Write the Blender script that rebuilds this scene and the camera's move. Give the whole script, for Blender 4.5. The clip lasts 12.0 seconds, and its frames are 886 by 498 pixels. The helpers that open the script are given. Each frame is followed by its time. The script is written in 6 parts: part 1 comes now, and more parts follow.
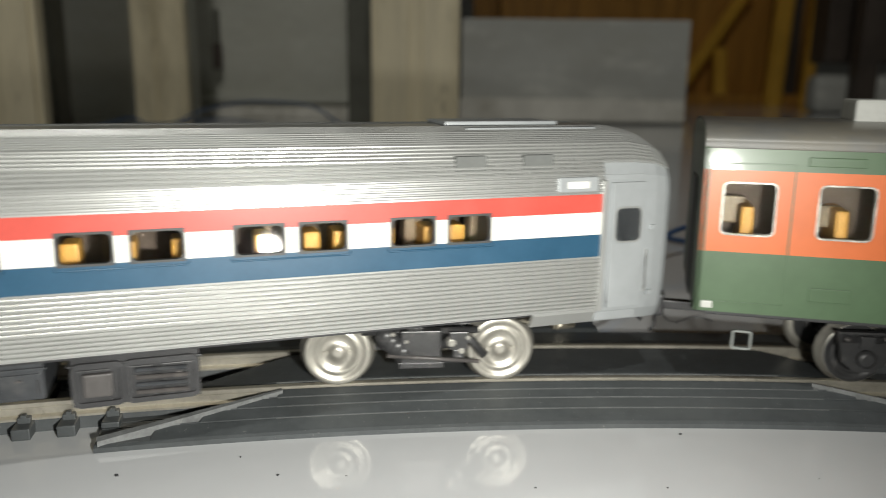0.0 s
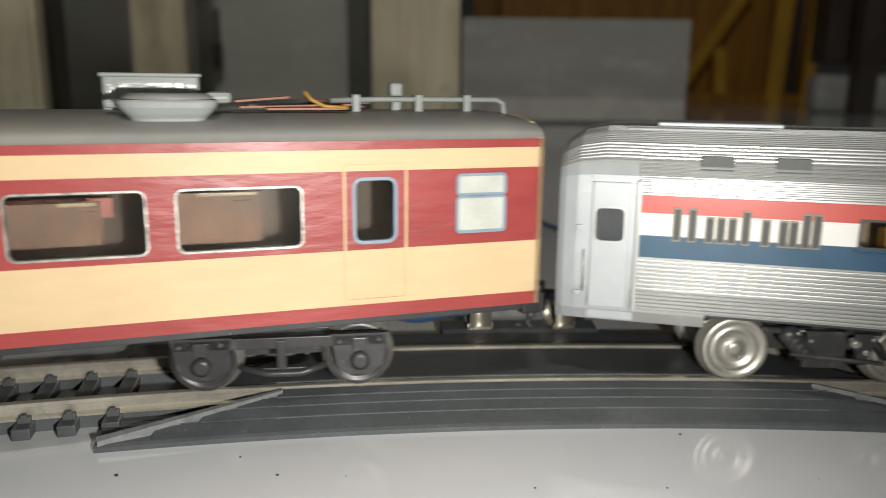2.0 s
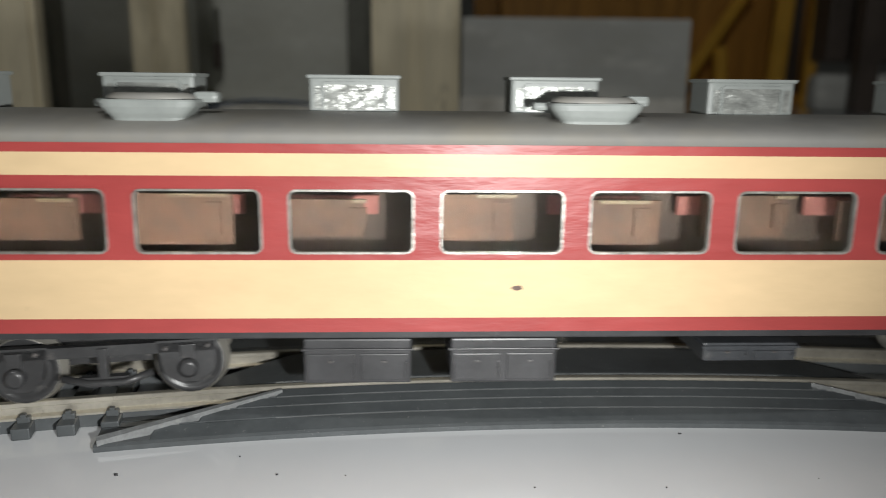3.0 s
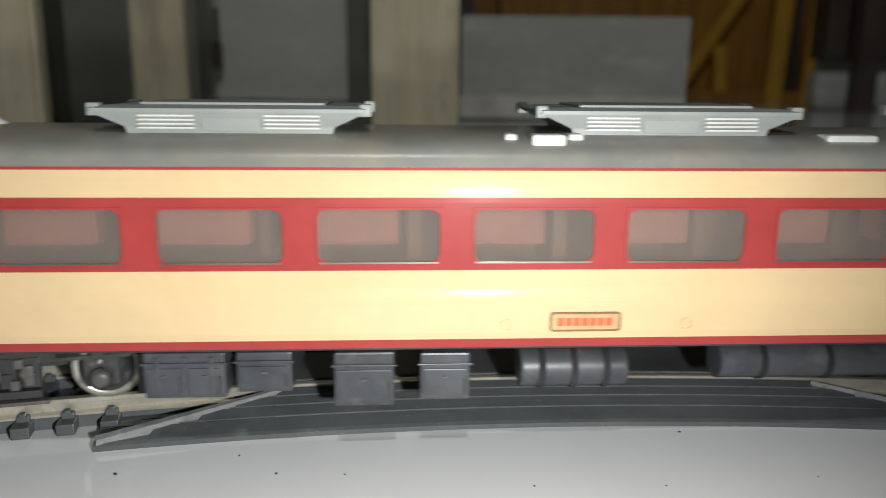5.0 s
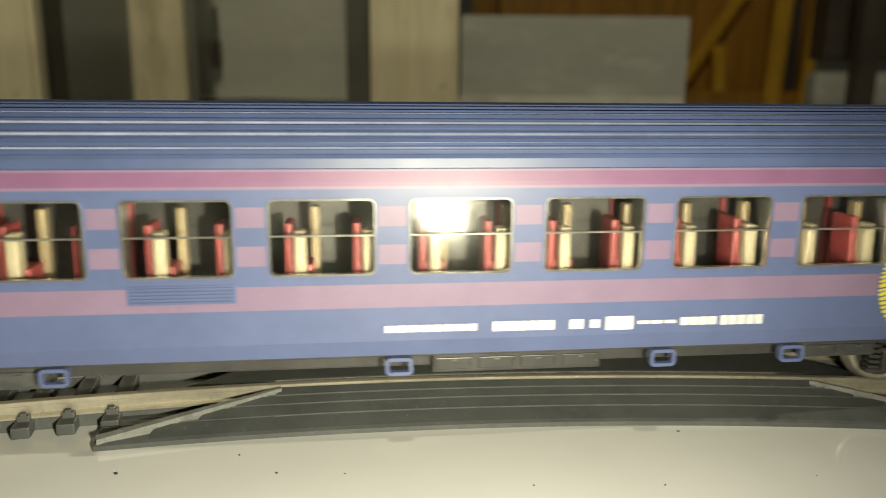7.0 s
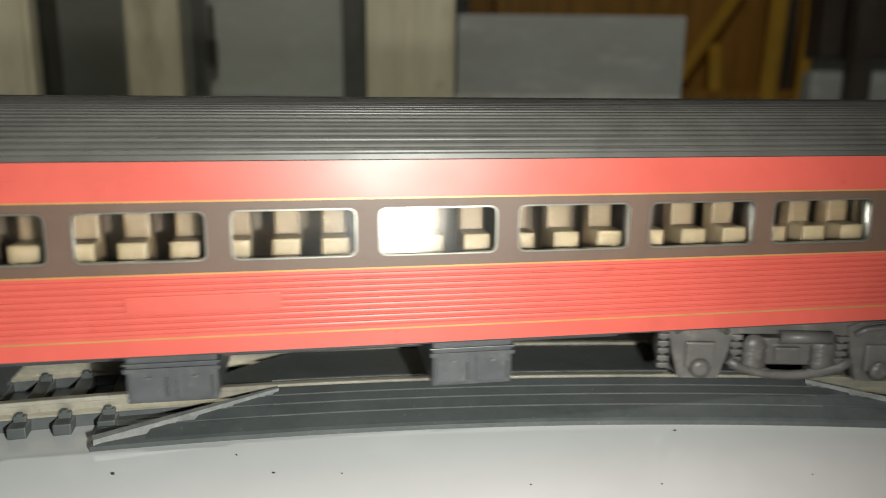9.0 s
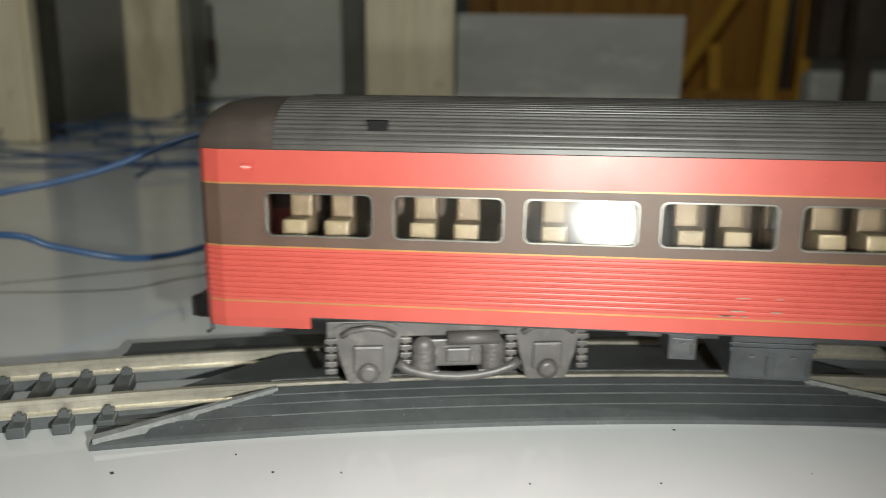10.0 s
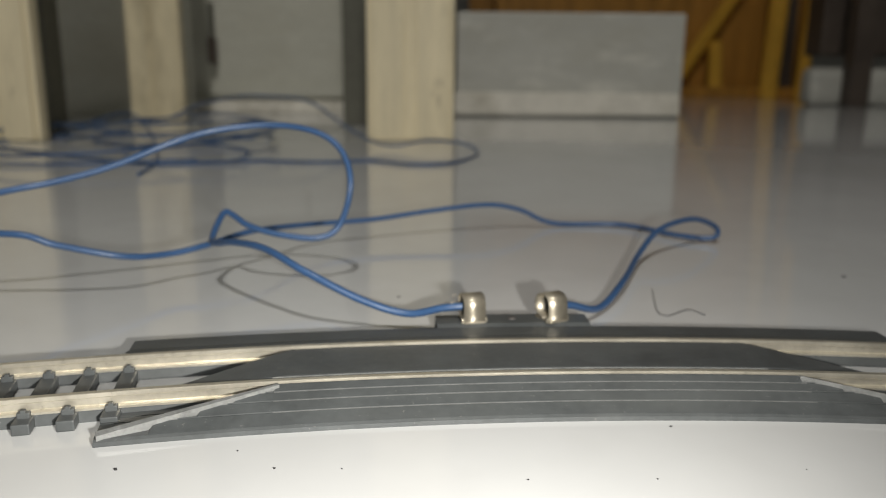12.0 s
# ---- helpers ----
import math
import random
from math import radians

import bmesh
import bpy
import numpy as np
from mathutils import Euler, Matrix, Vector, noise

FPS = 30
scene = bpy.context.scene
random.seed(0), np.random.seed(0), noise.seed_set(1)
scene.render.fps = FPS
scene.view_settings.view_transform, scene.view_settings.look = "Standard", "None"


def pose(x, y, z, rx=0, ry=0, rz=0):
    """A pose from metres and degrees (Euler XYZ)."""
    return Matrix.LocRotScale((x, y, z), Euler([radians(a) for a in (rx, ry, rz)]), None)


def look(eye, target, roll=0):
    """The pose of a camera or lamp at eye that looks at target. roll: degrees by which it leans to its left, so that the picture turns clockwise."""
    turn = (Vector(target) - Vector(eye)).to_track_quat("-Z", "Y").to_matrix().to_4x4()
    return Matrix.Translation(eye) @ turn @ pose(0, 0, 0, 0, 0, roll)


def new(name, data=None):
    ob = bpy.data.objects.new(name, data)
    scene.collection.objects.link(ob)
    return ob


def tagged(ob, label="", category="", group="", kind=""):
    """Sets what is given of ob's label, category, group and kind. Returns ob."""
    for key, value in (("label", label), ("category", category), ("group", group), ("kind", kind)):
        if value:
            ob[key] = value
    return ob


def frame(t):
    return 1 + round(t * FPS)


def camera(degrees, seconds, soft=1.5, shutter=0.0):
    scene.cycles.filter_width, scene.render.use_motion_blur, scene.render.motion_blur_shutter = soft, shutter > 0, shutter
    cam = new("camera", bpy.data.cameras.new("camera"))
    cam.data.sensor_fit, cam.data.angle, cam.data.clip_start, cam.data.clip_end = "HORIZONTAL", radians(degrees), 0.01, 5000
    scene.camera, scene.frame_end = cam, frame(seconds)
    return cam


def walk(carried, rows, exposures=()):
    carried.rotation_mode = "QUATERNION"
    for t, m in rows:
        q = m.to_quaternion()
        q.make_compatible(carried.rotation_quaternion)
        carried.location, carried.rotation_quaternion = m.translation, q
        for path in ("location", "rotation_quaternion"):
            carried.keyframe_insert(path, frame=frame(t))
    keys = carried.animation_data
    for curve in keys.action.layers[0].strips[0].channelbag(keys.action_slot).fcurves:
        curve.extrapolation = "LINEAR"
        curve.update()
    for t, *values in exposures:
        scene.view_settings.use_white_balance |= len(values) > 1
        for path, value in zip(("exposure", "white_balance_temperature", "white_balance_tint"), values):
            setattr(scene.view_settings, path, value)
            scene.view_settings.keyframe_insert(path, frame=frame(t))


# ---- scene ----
# camera: a phone resting low over the floor, inside the curve of the track
CAMROWS = [(0, -0.0004, 0.00141, 0.05354, 77.691, 0.634, 0.304), (2.5, -0.0003, 0.0014, 0.05365, 77.638, 0.655, 0.326),
           (5, -0.00011, 0.0015, 0.05362, 77.514, 0.533, 0.333), (7.5, -0.00022, 0.0012, 0.05378, 77.469, 0.571, 0.217),
           (9.5, -0.00029, 0.0012, 0.05386, 77.39, 0.583, -0.052), (10.5, -0.00024, 0.0011, 0.05382, 77.342, 0.601, -0.053),
           (11, -0.00003, 0.00001, 0.05432, 77.226, 0.594, 0.016), (12, -0.00002, 0.00001, 0.05425, 77.205, 0.526, 0.002)]
cam = camera(60.29, 12.0, soft=0.95, shutter=0.16)
cam.data.dof.use_dof = True
cam.data.dof.focus_distance = 0.113
cam.data.dof.aperture_fstop = 22.0
EXPO = [(0, 0.34, 6500, 6), (0.6, 0.22, 6800, 8), (1.5, 0.20, 6800, 8), (2.5, 0.25, 6200, 8), (5.3, 0.28, 6200, 5), (6.0, 0.38, 7400, -3), (6.5, 0.60, 8300, -4), (7.7, 0.68, 8700, -3),
        (9.3, 0.57, 6300, 2), (10.2, 0.60, 6500, 2), (10.8, 1.04, 6700, 8), (12, 1.1, 6700, 8)]


def posed(x, y, z, rx, roll, rz):
    return pose(x, y, z, rx, 0, rz) @ pose(0, 0, 0, 0, 0, roll)


walk(cam, [(t, posed(*r)) for t, *r in CAMROWS], EXPO)

# ---- light: the phone's small torch beside its lens, and a dim ceiling lamp
world = bpy.data.worlds.new("room_air")
scene.world = world
world.use_nodes = True
world.node_tree.nodes["Background"].inputs[0].default_value = (0.5, 0.52, 0.55, 1)
world.node_tree.nodes["Background"].inputs[1].default_value = 0.02


def lamp(name, kind, place, watts, colour, size):
    d = bpy.data.lights.new(name, kind)
    d.energy, d.color = watts, colour
    if kind == "AREA":
        d.shape, d.size = "DISK", size
    else:
        d.shadow_soft_size = size
    ob = new(name, d)
    ob.matrix_basis = place
    return ob


torch = lamp("torch_light", "SPOT", look((0.024, -0.003, 0.044), (-0.027, 0.12, 0.034)), 0.81, (1.0, 0.97, 0.92), 0.0025)
torch.data.spot_size, torch.data.spot_blend = radians(119), 1.0
lamp("ceiling_lamp_light", "AREA", pose(0.02, -1.0, 2.38), 14.0, (1.0, 0.97, 0.93), 0.12)


# ---- materials
def mat(name, colour, rough=0.5, metal=0.0, vary=0.12, scale=200.0, bump=0.0, bump_scale=900.0, spec=0.5, coat=0.0, stretch=(1, 1, 1), island=0.0):
    m = bpy.data.materials.new(name)
    m.use_nodes = True
    nt = m.node_tree
    b = nt.nodes["Principled BSDF"]
    b.inputs["Roughness"].default_value = rough
    b.inputs["Metallic"].default_value = metal
    b.inputs["Specular IOR Level"].default_value = spec
    b.inputs["Coat Weight"].default_value = coat
    b.inputs["Coat Roughness"].default_value = 0.08
    tc = nt.nodes.new("ShaderNodeTexCoord")
    mp = nt.nodes.new("ShaderNodeMapping")
    mp.inputs["Scale"].default_value = stretch
    nt.links.new(tc.outputs["Object"], mp.inputs["Vector"])
    n1 = nt.nodes.new("ShaderNodeTexNoise")
    n1.inputs["Scale"].default_value = scale
    n1.inputs["Detail"].default_value = 6
    n2 = nt.nodes.new("ShaderNodeTexNoise")
    n2.inputs["Scale"].default_value = scale * 7
    n2.inputs["Detail"].default_value = 3
    for n in (n1, n2):
        nt.links.new(mp.outputs[0], n.inputs["Vector"])
    mixf = nt.nodes.new("ShaderNodeMath")
    mixf.operation = "MULTIPLY_ADD"
    mixf.inputs[1].default_value = 0.35
    nt.links.new(n2.outputs["Fac"], mixf.inputs[0])
    sc = nt.nodes.new("ShaderNodeMath")
    sc.operation = "MULTIPLY"
    sc.inputs[1].default_value = 0.65
    nt.links.new(n1.outputs["Fac"], sc.inputs[0])
    nt.links.new(sc.outputs[0], mixf.inputs[2])
    ramp = nt.nodes.new("ShaderNodeValToRGB")
    lo = [max(0, c * (1 - vary)) for c in colour]
    hi = [min(1, c * (1 + vary)) for c in colour]
    ramp.color_ramp.elements[0].position, ramp.color_ramp.elements[0].color = 0.32, (*lo, 1)
    ramp.color_ramp.elements[1].position, ramp.color_ramp.elements[1].color = 0.68, (*hi, 1)
    nt.links.new(mixf.outputs[0], ramp.inputs[0])
    nt.links.new(ramp.outputs[0], b.inputs["Base Color"])
    rr = nt.nodes.new("ShaderNodeMapRange")
    rr.inputs["To Min"].default_value = max(0.02, rough * 0.8)
    rr.inputs["To Max"].default_value = min(1, rough * 1.25)
    nt.links.new(n1.outputs["Fac"], rr.inputs["Value"])
    nt.links.new(rr.outputs[0], b.inputs["Roughness"])
    if bump > 0:
        nb = nt.nodes.new("ShaderNodeTexNoise")
        nb.inputs["Scale"].default_value = bump_scale
        nb.inputs["Detail"].default_value = 4
        nt.links.new(mp.outputs[0], nb.inputs["Vector"])
        bp = nt.nodes.new("ShaderNodeBump")
        bp.inputs["Strength"].default_value = 0.5
        bp.inputs["Distance"].default_value = bump
        nt.links.new(nb.outputs["Fac"], bp.inputs["Height"])
        nt.links.new(bp.outputs[0], b.inputs["Normal"])
    return m


def flecked(m, colour, scale, amount, soft=0.08, seed=0.0, stretch=(1, 1, 1)):
    """Scatters small flecks of another colour (dust, chips, stains) over a material."""
    nt = m.node_tree
    b = nt.nodes["Principled BSDF"]
    old = b.inputs["Base Color"].links[0].from_socket
    tc = nt.nodes.new("ShaderNodeTexCoord")
    mp = nt.nodes.new("ShaderNodeMapping")
    mp.inputs["Location"].default_value = (seed, seed * 0.7, 0)
    mp.inputs["Scale"].default_value = stretch
    nt.links.new(tc.outputs["Object"], mp.inputs["Vector"])
    n = nt.nodes.new("ShaderNodeTexNoise")
    n.inputs["Scale"].default_value = scale
    n.inputs["Detail"].default_value = 5
    n.inputs["Roughness"].default_value = 0.7
    nt.links.new(mp.outputs[0], n.inputs["Vector"])
    r = nt.nodes.new("ShaderNodeMapRange")
    r.inputs["From Min"].default_value = 0.72 - amount
    r.inputs["From Max"].default_value = 0.72 - amount + soft
    nt.links.new(n.outputs["Fac"], r.inputs["Value"])
    mix = nt.nodes.new("ShaderNodeMix")
    mix.data_type = "RGBA"
    nt.links.new(r.outputs[0], mix.inputs["Factor"])
    nt.links.new(old, mix.inputs["A"])
    mix.inputs["B"].default_value = (*colour, 1)
    nt.links.new(mix.outputs["Result"], b.inputs["Base Color"])
    return m


def glass_mat(name, tint, rough=0.04):
    m = mat(name, tint, rough, vary=0.03)
    m.node_tree.nodes["Principled BSDF"].inputs["Transmission Weight"].default_value = 1.0
    m.node_tree.nodes["Principled BSDF"].inputs["IOR"].default_value = 1.25
    return m


M_FLOOR = mat("polished_floor", (0.56, 0.57, 0.58), 0.075, vary=0.05, scale=9, bump=0.00002, bump_scale=25, spec=0.5)
M_SILVER = mat("silver_plastic", (0.50, 0.505, 0.49), 0.31, 0.6, 0.08, 60, stretch=(0.2, 1, 1))
M_SILVER_FLAT = mat("silver_paint", (0.40, 0.42, 0.43), 0.45, 0.3, 0.08, 90)
M_AM_RED = mat("stripe_red", (0.55, 0.08, 0.06), 0.38, vary=0.08)
M_WHITE = mat("stripe_white", (0.80, 0.79, 0.74), 0.45, vary=0.04)
M_AM_BLUE = mat("stripe_blue", (0.022, 0.078, 0.14), 0.38, vary=0.1)
M_CREAM = mat("cream_paint", (0.58, 0.43, 0.245), 0.42, vary=0.05, scale=70, bump=0.00003, bump_scale=260, spec=0.1, coat=0.7)
M_CREAM_HAND = mat("brushed_cream_paint", (0.58, 0.43, 0.25), 0.45, vary=0.08, scale=80, bump=0.0003, bump_scale=300, spec=0.3, coat=0.12, stretch=(0.35, 1, 1))
M_RED = mat("maroon_paint", (0.30, 0.04, 0.038), 0.42, vary=0.1, scale=70, bump=0.00003, bump_scale=260, spec=0.15, coat=0.4)
M_RED_HAND = mat("brushed_maroon_paint", (0.29, 0.045, 0.042), 0.4, vary=0.14, scale=80, bump=0.0005, bump_scale=420, spec=0.4, coat=0.25, stretch=(0.3, 1, 1))
M_ROOF = mat("grey_roof", (0.18, 0.178, 0.165), 0.3, vary=0.16, scale=45, bump=0.00003)
M_ROOF_C = mat("matt_grey_roof", (0.22, 0.215, 0.20), 0.5, vary=0.12, scale=45, bump=0.00003)
M_GREY_FIT = mat("pale_grey_fitting", (0.245, 0.262, 0.25), 0.45, vary=0.08)
M_WHITE_FIT = mat("white_fitting", (0.56, 0.565, 0.53), 0.45, vary=0.1)
M_GREEN = mat("green_paint", (0.075, 0.13, 0.065), 0.38, vary=0.1, scale=80, coat=0.15)
M_ORANGE = mat("orange_paint", (0.66, 0.15, 0.035), 0.38, vary=0.08, scale=80, coat=0.15)
M_NIGHT = mat("night_blue_paint", (0.075, 0.10, 0.215), 0.38, vary=0.08, scale=90)
M_NIGHT_ROOF = mat("night_blue_roof", (0.055, 0.08, 0.18), 0.42, vary=0.12, scale=70)
# paler than the roof paint, to paint the light caught by its ridges
M_RIDGE = mat("glint_blue_ridge", (0.21, 0.24, 0.36), 0.35, vary=0.25, scale=150)
M_MAUVE = mat("mauve_stripe", (0.175, 0.125, 0.21), 0.4, vary=0.06)
M_MAGENTA = mat("magenta_stripe", (0.16, 0.075, 0.16), 0.4, vary=0.06)
M_DOOR_RED = mat("signal_red_paint", (0.56, 0.05, 0.036), 0.35, vary=0.05)
M_YELLOW = mat("yellow_print", (0.62, 0.52, 0.06), 0.5, vary=0.1)
M_PRINT = mat("white_print", (0.54, 0.55, 0.57), 0.5, vary=0.06)
M_VERM = mat("vermilion_paint", (0.42, 0.068, 0.052), 0.40, vary=0.07, scale=70, coat=0.1)
M_BROWN = mat("brown_band", (0.085, 0.050, 0.036), 0.5, vary=0.1)
M_BLACK_ROOF = mat("black_ribbed_roof", (0.06, 0.057, 0.053), 0.42, vary=0.15)
M_GOLD = mat("gold_line", (0.40, 0.20, 0.07), 0.4, 0.3)
M_UNDER = mat("dark_underframe", (0.036, 0.036, 0.038), 0.4, vary=0.25, scale=150, bump=0.0001, bump_scale=500)
M_GREY_UNDER = mat("grey_underfloor_box", (0.046, 0.049, 0.054), 0.38, vary=0.3, scale=120, bump=0.0001, bump_scale=400)
M_BOGIE = mat("bogie_black_plastic", (0.036, 0.036, 0.037), 0.34, vary=0.25, bump=0.00015, bump_scale=500)
M_BOGIE_GREY = mat("bogie_grey_plastic", (0.078, 0.072, 0.070), 0.42, vary=0.2, bump=0.00015, bump_scale=500)
M_WHEEL = mat("nickel_wheel", (0.46, 0.44, 0.39), 0.36, 0.7, vary=0.15)
M_WHEEL_RIM = mat("painted_wheel_tread", (0.40, 0.38, 0.33), 0.4, 0.3, vary=0.08)
M_RAIL = mat("nickel_silver_rail", (0.66, 0.62, 0.53), 0.32, 0.75, vary=0.18, scale=120, bump=0.00003)
M_TRACK = mat("black_track_plastic", (0.062, 0.068, 0.071), 0.46, vary=0.25, scale=90, bump=0.00005, bump_scale=700)
# lighter than the track plastic: scuffs, and painted highlights along the ramp's edges
M_TRACK_EDGE = mat("scuffed_highlight_plastic", (0.15, 0.155, 0.155), 0.36, vary=0.35, scale=260, bump=0.00006)
M_CHROME = mat("chrome_trim", (0.30, 0.295, 0.27), 0.3, 0.85, vary=0.06)
M_DULL = mat("silver_paint_trim", (0.34, 0.33, 0.30), 0.38, 0.6, vary=0.5, scale=350, bump=0.0003, bump_scale=900)
M_BLUEGREY = mat("blue_grey_trim", (0.20, 0.27, 0.34), 0.5, vary=0.1)
M_GLASS = glass_mat("clear_glazing", (0.86, 0.86, 0.82), 0.075)
M_GLASS_CLEAN = glass_mat("polished_clear_glazing", (0.86, 0.85, 0.80), 0.022)
M_GLASS_WORN = glass_mat("worn_clear_glazing", (0.84, 0.83, 0.80), 0.11)
M_SMOKE = glass_mat("smoked_glazing", (0.34, 0.29, 0.26), 0.10)
M_SMOKE.node_tree.nodes["Principled BSDF"].inputs["Transmission Weight"].default_value = 0.78
M_DARKGLASS = mat("black_glazing", (0.02, 0.024, 0.03), 0.12, spec=0.7)
M_FROST = mat("frosted_white_glazing", (0.50, 0.51, 0.46), 0.35)
M_SEAT_GOLD = mat("gold_seat", (0.40, 0.21, 0.035), 0.5)
# cream, tan and ivory darkened for the torchlight that the panes would hold back
M_SEAT_CREAM = mat("dimmed_cream_seat", (0.18, 0.14, 0.09), 0.5)
M_SEAT_TAN = mat("dimmed_tan_seat_back", (0.14, 0.10, 0.062), 0.55)
M_SEAT_IVORY = mat("ivory_seat", (0.25, 0.22, 0.165), 0.5)
M_SEAT_WINE = mat("wine_seat", (0.16, 0.025, 0.03), 0.55)
M_PANEL_ROSE = mat("rose_card_lining", (0.30, 0.12, 0.10), 0.7, vary=0.2)
M_PANEL_TAN = mat("tan_card_lining", (0.095, 0.054, 0.034), 0.7, vary=0.5, scale=70)
M_CURTAIN = mat("pink_blind", (0.12, 0.028, 0.053), 0.6)
M_INSIDE = mat("dark_interior", (0.085, 0.062, 0.048), 0.7, vary=0.2)
M_COPPER = mat("copper_strip", (0.24, 0.10, 0.06), 0.55, 0.3, vary=0.4, scale=120)
M_WIRE_BLUE = mat("blue_insulation", (0.035, 0.085, 0.195), 0.34, vary=0.1, scale=120)
M_CLIP = mat("plated_clip", (0.46, 0.42, 0.34), 0.38, 0.75, vary=0.15)
M_POST = mat("cream_post", (0.80, 0.71, 0.50), 0.5, vary=0.12, scale=14, stretch=(6, 6, 0.6))
M_BOARD = mat("grey_board", (0.60, 0.60, 0.53), 0.6, vary=0.08, scale=10, stretch=(1, 1, 1.5))
M_BOX = mat("pale_grey_carton", (0.54, 0.54, 0.50), 0.6, vary=0.10, scale=12, stretch=(0.5, 1, 2.5))
M_BOX_BAND = mat("white_carton_edge", (0.85, 0.82, 0.74), 0.55, vary=0.14, scale=18)
M_AMBER = mat("amber_wood", (0.46, 0.22, 0.035), 0.45, vary=0.3, scale=6, stretch=(5, 5, 0.5))
M_AMBER_LIGHT = mat("yellow_lacquer", (0.76, 0.43, 0.06), 0.4, vary=0.2, scale=8)
M_DARKWOOD = mat("dark_wood", (0.08, 0.062, 0.05), 0.5, vary=0.3, scale=8)
# painted shade for the strips beside the legs; the latch stem shares it
M_SHADE_LATCH = mat("grey_green_shade_and_latch", (0.13, 0.13, 0.105), 0.6, vary=0.2, scale=12)
M_WALL = mat("room_wall", (0.32, 0.32, 0.30), 0.8, vary=0.08, scale=3)
M_CEIL = mat("room_ceiling", (0.6, 0.6, 0.58), 0.9, vary=0.04, scale=3)
M_INK = mat("dark_print", (0.05, 0.05, 0.05), 0.5)
M_REDINK = mat("red_print", (0.62, 0.10, 0.03), 0.5)
M_PLATE = mat("tan_plate", (0.46, 0.29, 0.14), 0.5)
M_SHINE = mat("polished_trim", (0.50, 0.50, 0.48), 0.2, 0.9, vary=0.3, scale=250)
M_VENT = mat("matt_grey_panel", (0.13, 0.135, 0.13), 0.75)
M_ROOF_END = mat("black_brown_roof_end", (0.055, 0.042, 0.035), 0.5, vary=0.15)
M_HATCH = mat("matt_black_hatch", (0.012, 0.012, 0.012), 0.9, spec=0.1)
M_FOIL = mat("crinkled_foil", (0.34, 0.35, 0.33), 0.3, 0.5, vary=0.4, scale=500, bump=0.001, bump_scale=700, stretch=(0.5, 1, 1))
M_OCHRE = mat("ochre_emblem", (0.19, 0.085, 0.035), 0.5)

flecked(M_TRACK, (0.21, 0.21, 0.20), 1500, 0.08)
flecked(M_TRACK, (0.085, 0.09, 0.09), 60, 0.24, 0.3, 4, (0.2, 1, 1))
flecked(M_TRACK_EDGE, (0.24, 0.24, 0.22), 500, 0.12, 0.2)
flecked(M_ROOF, (0.25, 0.225, 0.17), 50, 0.26, 0.3)
flecked(M_ROOF, (0.33, 0.31, 0.27), 400, 0.05, seed=3)
flecked(M_ROOF_C, (0.25, 0.23, 0.185), 40, 0.26, 0.3)
flecked(M_BOGIE, (0.12, 0.112, 0.105), 400, 0.14, 0.15)
flecked(M_BOGIE_GREY, (0.15, 0.135, 0.125), 300, 0.16, 0.15)
flecked(M_GREY_UNDER, (0.095, 0.093, 0.09), 200, 0.18, 0.2)
flecked(M_RAIL, (0.36, 0.33, 0.27), 300, 0.12, 0.2)
flecked(M_POST, (0.44, 0.38, 0.25), 22, 0.26, 0.35, 0, (1, 1, 0.3))
flecked(M_POST, (0.25, 0.20, 0.13), 60, 0.1, 0.15, 5, (1, 1, 0.25))
flecked(M_BOARD, (0.44, 0.42, 0.34), 7, 0.26, 0.4, 0, (0.4, 1, 1))
flecked(M_BOX, (0.46, 0.45, 0.39), 12, 0.24, 0.35, 0, (0.5, 1, 1))
flecked(M_BOX, (0.74, 0.73, 0.67), 30, 0.2, 0.2, 2, (0.4, 1, 1))
flecked(M_BOX_BAND, (0.44, 0.41, 0.33), 16, 0.22, 0.3)
flecked(M_FLOOR, (0.48, 0.48, 0.47), 5, 0.24, 0.4)
flecked(M_FLOOR, (0.24, 0.23, 0.22), 700, -0.02)
flecked(M_CREAM, (0.34, 0.24, 0.15), 220, -0.03)
flecked(M_CREAM_HAND, (0.30, 0.22, 0.15), 150, -0.01)
flecked(M_VERM, (0.30, 0.04, 0.03), 160, 0.06)

MM = 0.001


# ---- mesh helpers (all in millimetres)
def link(name, bm, materials, parent=None, label="", smooth=False):
    for v in bm.verts:
        v.co *= MM
    me = bpy.data.meshes.new(name)
    if smooth:
        for f in bm.faces:
            f.smooth = True
    bm.to_mesh(me)
    bm.free()
    for m in materials if isinstance(materials, (list, tuple)) else [materials]:
        me.materials.append(m)
    ob = new(name, me)
    if parent is not None:
        ob.parent = parent
    if label:
        ob["label"] = label
    return ob


def part(name, bm, materials, parent, label="", smooth=False):
    return link(name, bm, materials, parent, label, smooth)


def again(ob, x=0, y=0, z=0, rz=0):
    """The same part once more, on the same mesh, moved by millimetres."""
    o = ob.copy()
    scene.collection.objects.link(o)
    o.matrix_basis = pose(x * MM, y * MM, z * MM, 0, 0, rz)
    return o


